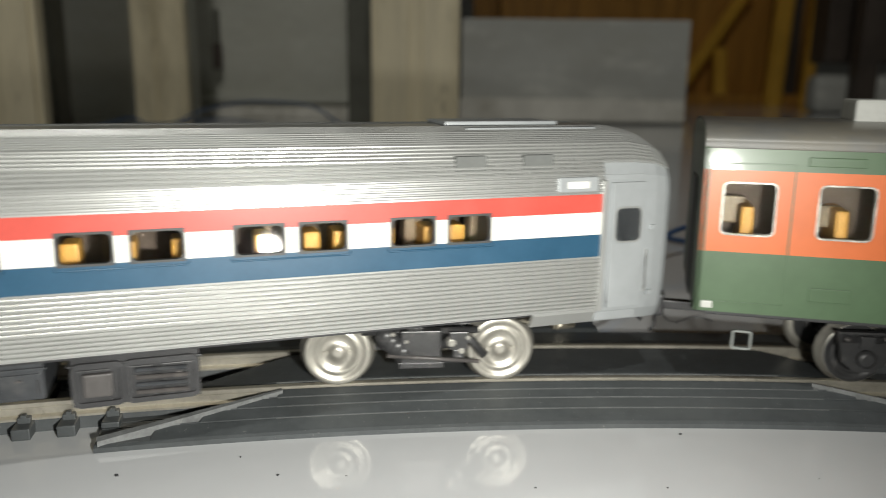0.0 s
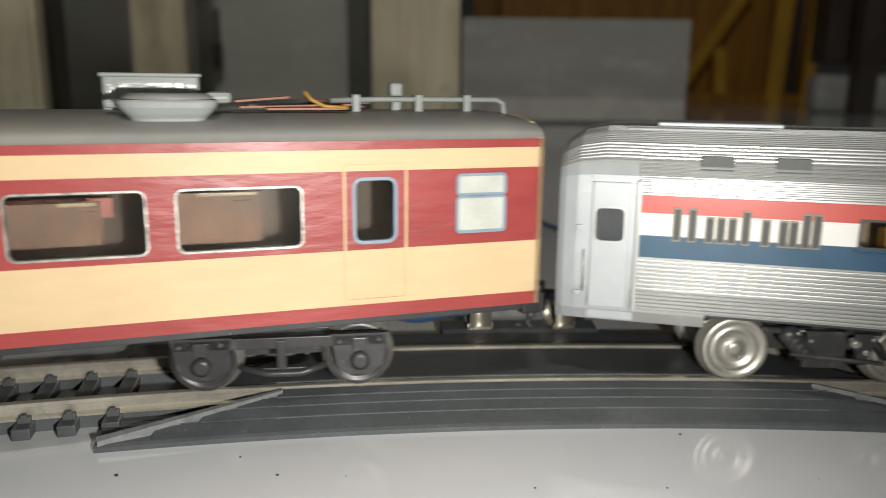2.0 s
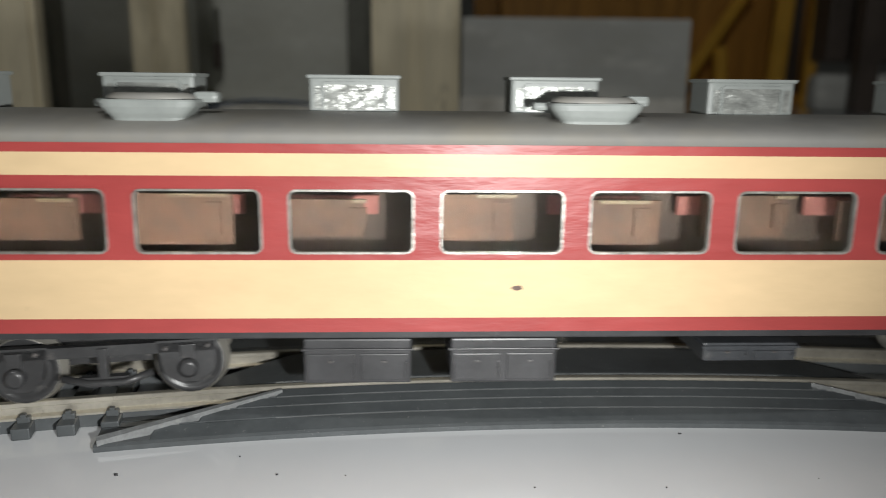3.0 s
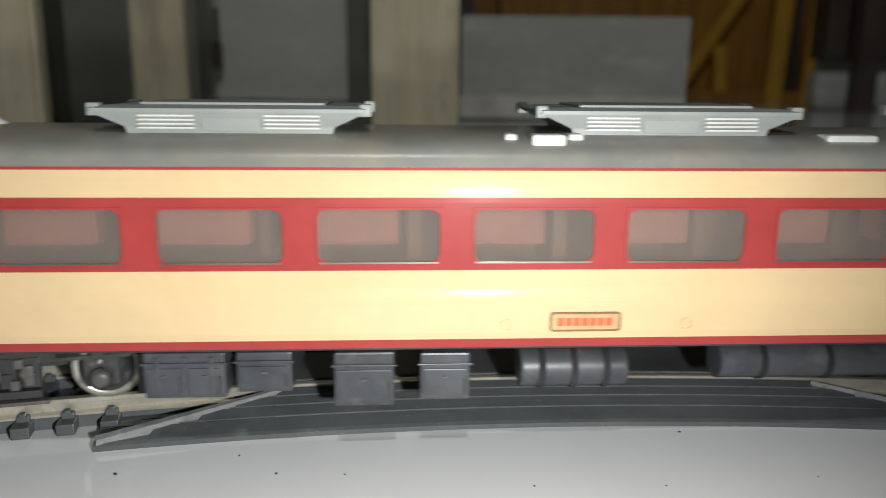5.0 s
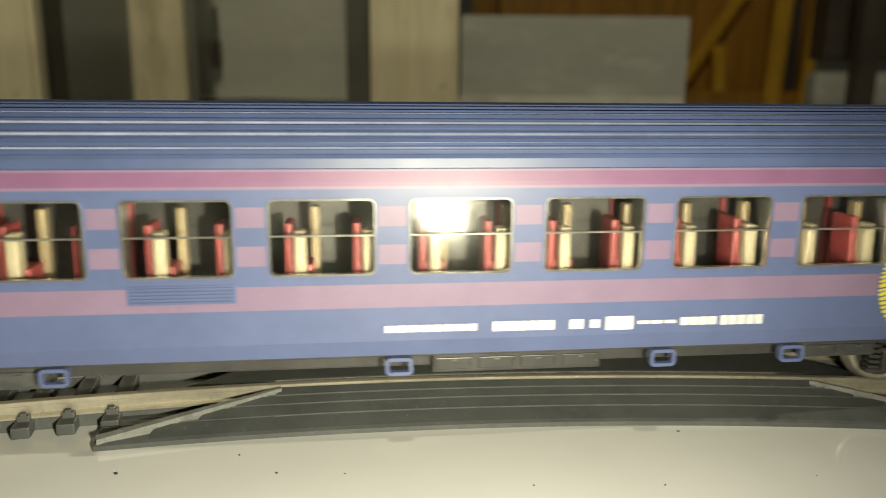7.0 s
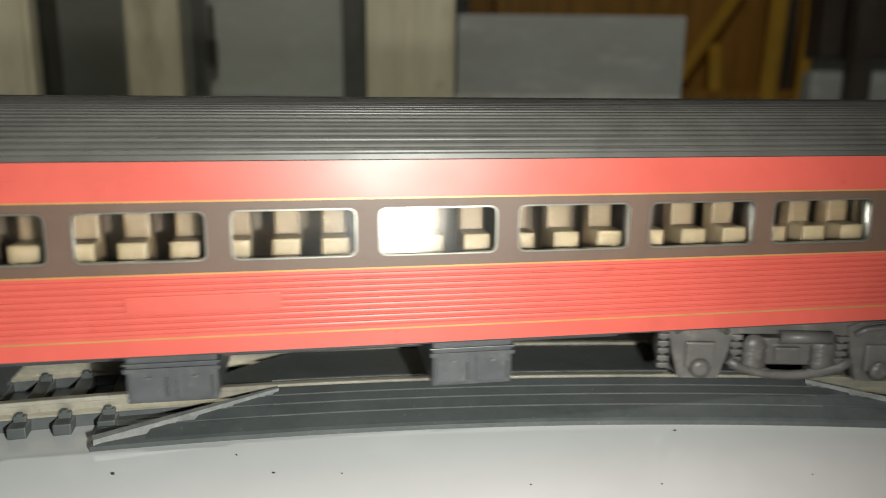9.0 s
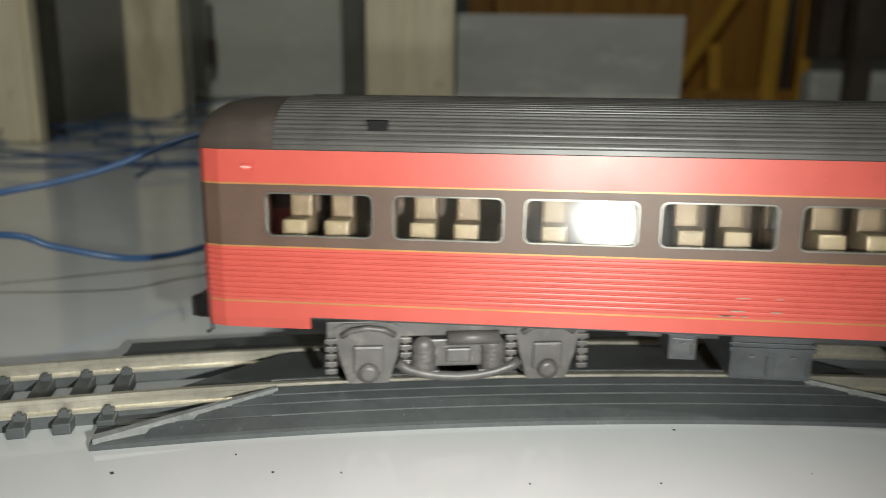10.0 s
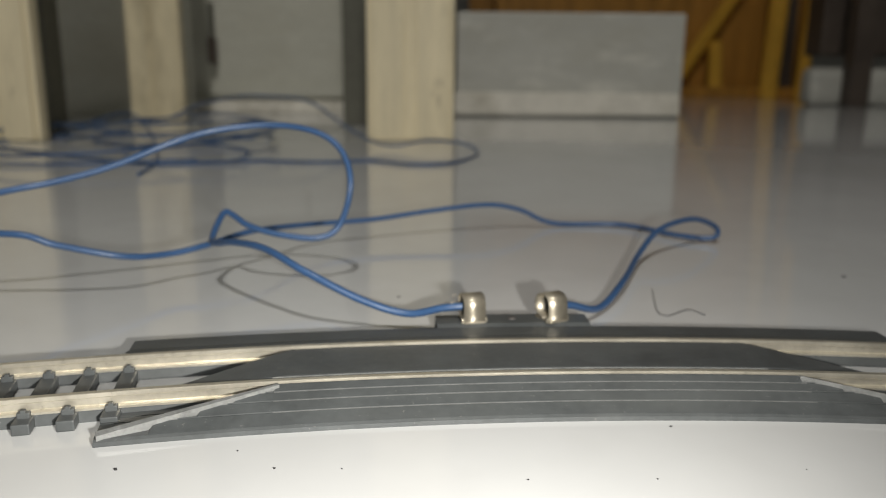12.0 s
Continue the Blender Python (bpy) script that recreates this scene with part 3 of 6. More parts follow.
def side_frame(bm, kind, axles, y, s, mi=0):
    """One cast side of a bogie, at y on the side s."""
    x0, x1 = min(axles), max(axles)
    yo, yi = y, y - s * 1.3

    def b(xa, xb, za, zb, proud=0.0, bev=0.15):
        ya, yb = yi, yo + s * proud
        box(bm, xa, xb, min(ya, yb), max(ya, yb), za, zb, bev, mi)
    if kind == "inside":          # open modern truck: bearings inside the wheels, only a mid frame and links
        b(-3.2, 3.2, 9.0, 14.5, -3.0)
        b(-3.6, 3.6, 8.2, 9.2, -2.6)
        for k in range(5):
            lathe_y(bm, [(1.9, y - s * 5.0), (1.9, y - s * 2.6)] if k % 2 == 0 else [(1.4, y - s * 5.0), (1.4, y - s * 2.2)], -1.2 + 0.1 * k, 9.6 + k * 0.9, 12)
        tube(bm, [(3, y - s * 2.5, 11.8), (8.2, y - s * 2.5, 12.6), (10.5, y - s * 2.5, 9.8)], 0.8, 8, mi)
        b(4.6, 7.6, 11.2, 14.2, -2.0)
        b(5.2, 7.0, 9.6, 11.2, -1.6)
        tube(bm, [(x0 + 4, y - s * 3, 14.0), (x1 - 4, y - s * 3, 14.0)], 0.6, 8, mi)
        tube(bm, [(0, y - s * 2.4, 9.4), (7, y - s * 2.4, 9.0)], 0.5, 8, mi)
        return
    if kind == "equaliser":       # heavy truck: tapered pedestals, a dipping equaliser bar and coil springs
        b(x0 - 6.5, x1 + 6.5, 13.8, 16.4)
        for xa in axles:
            plate(bm, [(xa - 5.4, 15.4), (xa - 4.6, 11.0), (xa - 3.2, 6.2), (xa + 3.2, 6.2), (xa + 4.6, 11.0), (xa + 5.4, 15.4), (xa + 3.6, 16.2), (xa - 3.6, 16.2)], yi, yo + s * 0.3, mi)
            b(xa - 2.4, xa + 2.4, 8.0, 12.6, 1.0, 0.4)
            tube(bm, [(xa - 4.2, yo + s * 0.6, 14.2), (xa - 2.6, yo + s * 0.8, 15.2), (xa, yo + s * 0.8, 15.6), (xa + 2.6, yo + s * 0.8, 15.2), (xa + 4.2, yo + s * 0.6, 14.2)], 0.5, 8, mi)
            lathe_y(bm, [(1.7, yo + s * 0.8), (1.6, yo + s * 1.5), (0.8, yo + s * 1.8)], xa, 8.2, 16)
            for xe in (xa - 5.9, xa + 5.9):
                b(xe - 0.3, xe + 0.3, 7.6, 14.4, -0.1, 0.1)
                for k in range(5):
                    b(xe - 0.9, xe + 0.9, 7.8 + k * 1.25, 8.7 + k * 1.25, 0.3, 0.2)
        pts = [(x0 + 4.5 + (x1 - x0 - 9) * f, yo + s * 0.4, 9.6 - 2.6 * math.sin(f * math.pi) ** 0.6) for f in (0, 0.08, 0.2, 0.35, 0.5, 0.65, 0.8, 0.92, 1)]
        tube(bm, pts, 0.85, 8, mi)
        b(-5.5, 5.5, 12.2, 13.4, 0.6, 0.3)
        tube(bm, [(-2.0, yo + s * 0.6, 13.6), (6.4, yo + s * 0.6, 13.6)], 1.1, 10, mi)
        for xm in (-5.6, 5.6):
            for k in range(5):
                lathe_y(bm, [(0.1, yo - s * 1.2), (1.9 - 0.12 * (k % 2), yo - s * 1.0), (1.9 - 0.12 * (k % 2), yo + s * 0.7), (0.1, yo + s * 0.8)], xm, 8.9 + k * 0.75, 12)
            b(xm - 2.4, xm + 2.4, 7.4, 8.2, 0.8, 0.2)
        b(-4.0, 4.0, 8.4, 12.6, -0.5, 0.3)
        b(-2.0, 2.0, 9.2, 11.6, 0.1, 0.3)
        return
    # four-wheel trucks with axle guards
    b(x0 - 4.2, x1 + 4.2, 12.6, 14.4)
    for xa in axles:
        if kind == "wing":        # tapered guards that hang over the wheel
            plate(bm, [(xa - 4.6, 14.6), (xa - 3.6, 9.4), (xa - 1.6, 7.8), (xa + 1.6, 7.8), (xa + 3.6, 9.4), (xa + 4.6, 14.6)], yi, yo, mi)
            lathe_y(bm, [(1.5, yo), (1.5, yo + s * 0.8), (0.9, yo + s * 1.1)], xa, 10.2, 14)
            b(xa - 1.1, xa + 1.1, 11.8, 14.0, 0.5)
        elif kind == "box":       # square guards with a round journal and coil springs beside
            b(xa - 2.5, xa + 2.5, 8.2, 15.0, -0.3, 0.3)
            b(xa - 6.4, xa + 6.4, 12.9, 15.2, 0.0, 0.3)
            lathe_y(bm, [(1.7, yo), (1.7, yo + s * 0.7), (1.2, yo + s * 1.0)], xa, 9.6, 16, None)
            lathe_y(bm, [(0.9, yo), (0.9, yo + s * 0.5)], xa, 14.0, 12)
            b(xa - 6.3 if xa < 0 else xa + 5.1, xa - 5.1 if xa < 0 else xa + 6.3, 6.6, 13.0, 0.1)
        else:                     # "spring": coil springs on each side of every axle box
            b(xa - 2.0, xa + 2.0, 7.6, 11.6, 0.4, 0.4)
            lathe_y(bm, [(1.5, yo), (1.5, yo + s * 0.9)], xa, 9.5, 14)
            for dx in (-3.3, 3.3):
                for k in range(5):
                    b(xa + dx - 0.85, xa + dx + 0.85, 8.4 + k * 0.9, 8.95 + k * 0.9, 0.6, 0.12)
                b(xa + dx - 1.1, xa + dx + 1.1, 7.6, 8.3, 0.5)
    if kind == "box":
        b(-4.3, 4.3, 7.4, 8.6, 0.4)
        for dx in (-3.2, 0, 3.2):
            b(dx - 1.1, dx + 1.1, 9.0, 13.6, 0.2)
            b(dx - 0.6, dx + 0.6, 10.2, 11.4, 0.7)
        b(x0 - 3.4, x0 + 4.2, 6.0, 6.5, 0.2, 0.1)
    elif kind == "wing":
        b(-3.6, 3.6, 8.6, 9.5, 0.2)
        b(-0.7, 0.7, 9.2, 14.0, 0.4)
        tube(bm, [(-6, yo, 9.6), (-2, yo + s * 0.4, 8.6), (3, yo + s * 0.4, 8.6), (7, yo, 9.8)], 0.6, 8, mi)
    else:
        for dx in (-2.4, 2.4):
            for k in range(5):
                b(dx - 0.9, dx + 0.9, 8.2 + k * 0.9, 8.75 + k * 0.9, 0.5, 0.12)
        b(-4.2, 4.2, 7.2, 8.0, 0.3)
        b(x0 - 4.0, x1 + 4.0, 14.4, 15.2, 0.6)


def bogie(coach, x, a, kind, axles, material, r=5.2, y=14.6, hub_dark=0.0, label=""):
    bm = bmesh.new()
    for s in (-1, 1):
        side_frame(bm, kind, axles, s * y, s)
    box(bm, -4.0, 4.0, -7, 7, 10.5, 14.8, 0.2)
    for s in (-1, 1):
        box(bm, min(axles) - 2.5, max(axles) + 2.5, min(s * 5.6, s * 6.3), max(s * 5.6, s * 6.3), 9.2, 13.6, 0.1)
    bmesh.ops.recalc_face_normals(bm, faces=bm.faces[:])
    ob = part("bogie", bm, material, coach, label)
    if kind == "box":
        for xa in axles:
            part("journal", lathe_y(bmesh.new(), [(1.35, -y - 0.6), (1.35, -y - 1.0), (0.9, -y - 1.25), (0.5, -y - 1.3)], xa, 9.6, 18), M_BOGIE_GREY, ob, "round grey axle end")
            for dx, z in ((-2.0, 13.9), (2.0, 13.9), (0.0, 12.3)):
                part("bolt", lathe_y(bmesh.new(), [(0.4, -y - 0.1), (0.4, -y - 0.5), (0.25, -y - 0.6)], xa + dx, z, 8), M_DULL, ob)
        for dx, z, hh in ((-3.6, 9.0, 2.6), (-1.4, 10.4, 1.6), (0.9, 8.9, 1.5), (2.9, 9.6, 3.0), (-2.6, 12.6, 1.1), (1.6, 12.2, 1.4)):
            part("spring_cup", boxed(dx - 0.55, dx + 0.65, -y - 0.95, -y, z, z + hh, 0.2), M_BOGIE_GREY, ob)
        part("foot_bar", boxed(-5.4, 5.4, -y - 0.9, -y + 0.4, 6.5, 7.1, 0.15), M_BOGIE_GREY, ob)
    elif kind == "inside":
        for dx, z, rr in ((5.0, 12.4, 0.9), (6.6, 11.0, 0.7), (-2.4, 12.8, 0.5), (-4.6, 14.0, 0.5), (7.6, 13.2, 0.5)):
            part("bolt", lathe_y(bmesh.new(), [(rr, -y + 2.6), (rr, -y + 1.4), (rr * 0.5, -y + 1.2)], dx, z, 10), M_DULL, ob, "bright bolt head")
        part("link_rod", tube(bmesh.new(), [(-5.5, -y + 1.6, 10.4), (1.0, -y + 1.2, 10.0), (9.5, -y + 1.2, 9.2)], 0.35, 8), M_BOGIE_GREY, ob)
        for k in range(4):
            part("spring_coil", lathe_y(bmesh.new(), [(0.2, -y + 3.4), (1.7, -y + 3.2), (1.7, -y + 1.4), (0.2, -y + 1.2)], -5.6 + 0.9 * k, 13.4 - 0.9 * k, 12), M_BOGIE, ob)
    elif kind == "wing":
        for xa in axles:
            for dx, z in ((-3.2, 13.4), (3.0, 13.6)):
                part("bolt", lathe_y(bmesh.new(), [(0.35, -y), (0.35, -y - 0.4), (0.2, -y - 0.5)], xa + dx, z, 8), M_BOGIE_GREY, ob)
    elif kind == "spring":
        part("brake_rod", tube(bmesh.new(), [(min(axles) - 3, -y - 0.9, 11.9), (-2, -y - 1.1, 11.4), (max(axles) + 3, -y - 0.9, 11.9)], 0.35, 8), M_BOGIE_GREY, ob)
        for dx in (-9.8, -5.4, 5.4, 9.8):
            part("damper", tube(bmesh.new(), [(dx, -y - 0.8, 8.0), (dx + 0.6, -y - 0.8, 12.8)], 0.55, 8), M_BOGIE_GREY, ob)
    turn = -math.degrees(math.asin(x / R))
    # the body rides a little inside the bogies, as far as its bolsters let it swing
    swing = math.sqrt(R * R - x * x) - math.sqrt(R * R - a * a)
    ob.matrix_basis = pose(x * MM, swing * MM, 0, 0, 0, turn)
    for xa in axles:
        w = part("wheelset", wheelset_mesh(r, hub_dark), [M_WHEEL, M_BOGIE if hub_dark else M_WHEEL_RIM], ob, "bright turned metal wheels on an axle")
        w.matrix_basis = pose(xa * MM, 0, (RAIL_TOP + r) * MM)
        WHEELS.append((w, xa, RAIL_TOP + r, r))
    return ob


def coupler(coach, x, s, z=11.5):
    bm = bmesh.new()
    box(bm, min(x - s * 3, x + s * 4.5), max(x - s * 3, x + s * 4.5), -1.1, 1.1, z - 0.7, z + 0.9, 0.2)
    box(bm, min(x + s * 4, x + s * 8.0), max(x + s * 4, x + s * 8.0), -2.4, 2.2, z - 1.9, z + 2.3, 0.5)
    box(bm, min(x + s * 7.6, x + s * 8.8), max(x + s * 7.6, x + s * 8.8), -2.6, -0.6, z - 1.6, z + 2.0, 0.3)
    tube(bm, [(x + s * 5.5, -1.5, z - 1.5), (x + s * 5.5, -1.7, z - 4.0), (x + s * 6.2, -2.4, z - 4.6)], 0.35, 6)
    return part("coupler", bm, M_UNDER, coach, "black plastic hook coupler")


def window(coach, x0, x1, z0, z1, w, frame_mat, pane_mat, r=1.0, width=0.5, proud=0.15, bar=None, pane_in=0.7, tilt=0.0, fill=None, round_out=False):
    """A framed window on the side at -w (and its twin behind)."""
    fr = []
    for s in (-1, 1):
        bm = ring(bmesh.new(), x0, x1, z0, z1, r, width, s * (w + proud), s * (w - 0.6), square=fill is None and not round_out)
        if fill:
            k = part("window_surround", ring(bmesh.new(), x0 - width, x1 + width, z0 - width, z1 + width, r + width, 0.35, s * (w + 0.03), s * (w - 0.6), square=True), fill, coach)
        if bar is not None:
            box(bm, x0, x1, min(s * (w - 0.5), s * (w + 0.05)), max(s * (w - 0.5), s * (w + 0.05)), bar - 0.12, bar + 0.12)
        bmesh.ops.recalc_face_normals(bm, faces=bm.faces[:])
        f = part("window", bm, frame_mat, coach)
        p = part("pane", plate(bmesh.new(), rounded(x0 - 0.1, x1 + 0.1, z0 - 0.1, z1 + 0.1, r), s * (w - pane_in - 0.25), s * (w - pane_in)), pane_mat, f)
        if tilt:
            for v in p.data.vertices:
                v.co.y -= s * (v.co.z - z0 * MM) * math.tan(radians(tilt))
        p.visible_shadow = False
        fr.append(f)
    return fr[0]


def underbox(coach, x0, x1, z0, z1, y=15.5, material=None, ribs=0, label=""):
    bm = boxed(x0, x1, -y, y, z0, z1, 0.3)
    for k in range(ribs):
        xm = x0 + (x1 - x0) * (k + 0.5) / ribs
        box(bm, xm - 0.35, xm + 0.35, -y - 0.25, -y + 0.5, z0 + 0.6, z1 - 0.6, 0.1)
    ob = part("underfloor_box", bm, material or M_GREY_UNDER, coach, label)
    h = z1 - z0
    part("box_flange", boxed(x0 - 0.35, x1 + 0.35, -y - 0.35, y + 0.35, z1 - h * 0.26, z1 - h * 0.26 + 0.35, 0.1), material or M_GREY_UNDER, ob)
    n = max(1, round((x1 - x0) / 6.5))
    d = (x1 - x0) / n
    for k in range(n):
        xa = x0 + d * k
        part("box_door", boxed(xa + 0.5, xa + d - 0.5, -y - 0.22, -y + 0.3, z0 + 0.5, z1 - h * 0.26 - 0.5, 0.15), material or M_GREY_UNDER, ob)
        part("catch", boxed(xa + d * 0.5 - 0.35, xa + d * 0.5 + 0.35, -y - 0.5, -y, z0 + h * 0.48, z0 + h * 0.48 + 0.3, 0.08), M_BOGIE_GREY, ob)
        part("hinge", boxed(xa + d - 0.9, xa + d - 0.6, -y - 0.45, -y, z0 + 1.0, z0 + h * 0.5, 0.08), M_UNDER, ob)
    return ob


def decal(coach, name, x0, x1, z0, z1, w, material, label="", t=0.12):
    return part(name, boxed(x0, x1, -w - t, -w + 0.3, z0, z1), material, coach, label)


def glyphs(coach, name, x0, x1, z0, z1, w, material, n, fill=0.8, label="", t=0.1):
    """A row of plain upright bars that stands for print."""
    bm = bmesh.new()
    d = (x1 - x0) / n
    for k in range(n):
        box(bm, x0 + d * k, x0 + d * (k + fill), -w - t, -w + 0.2, z0, z1)
    return part(name, bm, material, coach, label)


def coach_floor(coach, L, w, z=15.6, material=None):
    part("underframe", boxed(-L / 2 + 2, L / 2 - 2, -w + 1.2, w - 1.2, z - 1.2, z, 0.2), material or M_UNDER, coach)


# ---- the coaches, front of the train first
def seats(coach, xs, y, z0, z1, material, t=3.2, d=6.5, name="seat", seat_z=None, back=1.6):
    first = None
    for x in xs:
        for s in (-1, 1):
            if first is None:
                bm = bmesh.new()
                box(bm, -back / 2, back / 2, -d / 2, d / 2, z0, z1, 0.5)
                box(bm, -back / 2, t, -d / 2, d / 2, z0, seat_z or (z0 + (z1 - z0) * 0.4), 0.4)
                first = part(name, bm, material, coach)
                first.matrix_basis = pose(x * MM, s * y * MM, 0)
            else:
                again(first, x, s * y, 0)


def skin_ends(coach, prof, L, w, material, drop=1.0, zd=99.0, width=1.0):
    for s in (-1, 1):
        x = s * L / 2 - (0.8 if s > 0 else 0)
        part("end_wall", end_wall(prof, x, width, drop, zd), material, coach)
        x += 0.8 if s > 0 else 0.0
        bm = boxed(min(x, x + s * 0.2), max(x, x + s * 0.2), -4.6, 4.6, 17, 38, 0.2)
        part("gangway", bm, M_UNDER, coach, "black folded gangway")


def silver_coach():
    """Fluted stainless coach with a red, white and blue window band."""
    L = 274.0
    c = tagged(new("passenger_coach"), "silver fluted coach with red, white and blue window band", "coach", "coaches of the train")
    base = [(16.2, 15.0), (17.2, 17.0), (17.8, 21.0), (18.0, 26.5), (18.0, 36.6), (17.6, 39.5), (16.6, 42.0), (14.6, 44.2), (11.0, 45.7), (6.0, 46.5), (0.0, 46.8)]
    prof = ribbed(ribbed(base, 17.6, 26.3, 0.68, 0.42), 36.8, 46.4, 0.68, 0.42)
    zs = [29.9, 34.3, 26.5, 30.1, 33.7, 36.6]
    prof = dense(prof, zs)
    starts = [1.3 + 22.0 * k for k in range(5)] + [-26.3 - 22.0 * k for k in range(4)]
    holes = []
    for x in starts:
        holes += [(x, x + 7.0, 29.9, 34.3), (x + 8.8, x + 15.8, 29.9, 34.3)]
    prof = dense(prof, [17.4])
    holes.append((-113.0, 113.0, 14, 17.4))
    doorx = 124.4
    st = [(-L / 2, 0.955, 0.72, 36.6), (-L / 2 + 1, 0.985, 0.8, 36.6), (-L / 2 + 3, 1, 0.92, 36.6), (-L / 2 + 7.0, 1, 1, 36.6), (-doorx, 1, 1, 36.6), (doorx, 1, 1, 36.6),
          (L / 2 - 7.0, 1, 1, 36.6), (L / 2 - 3, 1, 0.92, 36.6), (L / 2 - 1, 0.985, 0.8, 36.6), (L / 2, 0.955, 0.72, 36.6)]
    bm = shell([q for q in st if abs(q[0]) < doorx + 0.01], prof, holes, [(26.4, 0), (30.15, 3), (33.7, 2), (36.65, 1), (99, 0)])
    thick(part("body", bm, [M_SILVER, M_AM_RED, M_WHITE, M_AM_BLUE], c, "fluted silver body with painted window stripes"), 0.7)
    smooth_end = ribbed(base, 41.4, 46.4, 0.68, 0.42)
    for sgn in (-1, 1):
        bm = shell([q for q in st if sgn * q[0] > doorx - 0.01], smooth_end, [], [(41.3, 1), (99, 0)])
        thick(part("body_end", bm, [M_SILVER, M_SILVER_FLAT], c, "plain silver rounded end"), 0.7)
    plain = dense(base, [])
    for s in (-1, 1):
        x = s * (L / 2 - 0.3)
        part("end_wall", end_wall(plain, x - (0.8 if s > 0 else 0), 0.93, 0.70, 36.6), M_SILVER_FLAT, c)
        part("gangway", boxed(min(x, x + s * 0.7), max(x, x + s * 0.7), -5.0, 5.0, 17, 38, 0.2), M_UNDER, c, "black folded gangway")
        # vestibule door with a raised surround and a dark round-cornered window
        for q in (-1, 1):
            d0, d1 = sorted((s * 124.2, s * 131.9))
            w = 18.0
            bm = boxed(d0, d1, min(q * (w - 1.4), q * (w + 0.16)), max(q * (w - 1.4), q * (w + 0.16)), 15.4, 39.6, 0.15)
            for v in bm.verts:
                if v.co.z > 38.6:
                    v.co.y -= q * 0.45
                elif v.co.z < 17.0:
                    v.co.y -= q * 1.1
            door = part("door", bm, M_SILVER_FLAT, c, "plain silver vestibule door")
            e0, e1 = sorted((s * 125.6, s * 131.6))
            part("door_leaf", boxed(e0, e1, min(q * w, q * (w + 0.42)), max(q * w, q * (w + 0.3)), 17.8, 38.4, 0.12), M_SILVER_FLAT, door)
            for zz in (18.6,):
                part("door_sill", boxed(e0, e1, min(q * w, q * (w + 0.45)), max(q * w, q * (w + 0.45)), zz, zz + 0.3), M_SILVER_FLAT, door)
            part("door_window", plate(bmesh.new(), rounded(*sorted((s * 126.5, s * 130.9)), 28.9, 34.2, 0.9), q * (w + 0.2), q * (w + 0.42)), M_DARKGLASS, door, "small black door window")
            part("window_gasket", ring(bmesh.new(), *sorted((s * 126.5, s * 130.9)), 28.9, 34.2, 0.9, 0.3, q * (w + 0.5), q * (w + 0.1)), M_SILVER, door)
            part("edge_strip", boxed(*sorted((s * 123.9, s * 124.7)), min(q * (w - 1), q * (w + 0.5)), max(q * (w - 1), q * (w + 0.5)), 17.4, 38.8, 0.2), M_SILVER, c, "bright upright edge strip")
            part("handrail", tube(bmesh.new(), [(s * 132.6, q * 17.4, 20), (s * 132.6, q * 18.2, 20.4), (s * 132.6, q * 18.2, 27), (s * 132.6, q * 17.4, 27.4)], 0.2, 6), M_SILVER, c)
            # grab irons and vents
            bm = bmesh.new()
            for zz in (19.5, 30.5):
                box(bm, *sorted((s * 133.0, s * 134.0)), min(q * 17.4, q * 18.5), max(q * 17.4, q * 18.5), zz, zz + 0.8, 0.1)
            part("grab_iron", bm, M_SILVER_FLAT, c)
            for xa in (99.5, 110.5):
                bm = boxed(*sorted((s * xa, s * (xa + 5))), min(q * 15.6, q * 17.35), max(q * 15.6, q * 17.35), 40.6, 42.9, 0.15)
                part("vent", bm, M_VENT, c, "flat grey vent panel")
            part("marker_light", boxed(*sorted((s * 116.0, s * 123.0)), min(q * 17.0, q * 18.35), max(q * 17.0, q * 18.35), 37.0, 39.4, 0.2), M_SILVER_FLAT, c)
            part("marker_lens", boxed(*sorted((s * 117.6, s * 121.4)), min(q * 17.6, q * 18.5), max(q * 17.6, q * 18.5), 37.6, 38.8, 0.3), M_WHITE, c)
        part("roof_hatch", boxed(*sorted((s * 104, s * 127)), -9.6, 9.6, 45.4, 46.6, 0.2), M_SILVER_FLAT, c, "raised grey roof panel")
        part("hatch_cover", boxed(*sorted((s * 102, s * 122)), -5.0, 5.0, 46.5, 47.4, 0.2), M_SILVER_FLAT, c)
    for x in starts:
        for a in (x, x + 8.8):
            window(c, a + 0.3, a + 6.7, 30.15, 34.05, 18.0, M_INK, M_GLASS_CLEAN, 0.8, 0.32, 0.1, tilt=9)
        for q in (-1, 1):
            bm = bmesh.new()
            tube(bm, [(x - 0.4, q * 18.05, 29.8), (x - 0.2, q * 18.1, 29.35), (x + 16.0, q * 18.1, 29.35), (x + 16.2, q * 18.05, 29.8)], 0.14, 6)
            part("window_sill", bm, M_AM_BLUE, c)
    part("lining", boxed(-122, 122, -0.6, 0.6, 15.8, 44, 0.1), M_INSIDE, c)
    seats(c, [-100 + 6.1 * k + (k % 3) * 0.9 for k in range(34)], 11.0, 20, 32.0, M_SEAT_GOLD, 3.0, 5, back=2.4)
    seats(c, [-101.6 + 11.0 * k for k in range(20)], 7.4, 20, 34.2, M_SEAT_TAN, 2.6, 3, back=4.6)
    coach_floor(c, L, 16.6, 17.6)
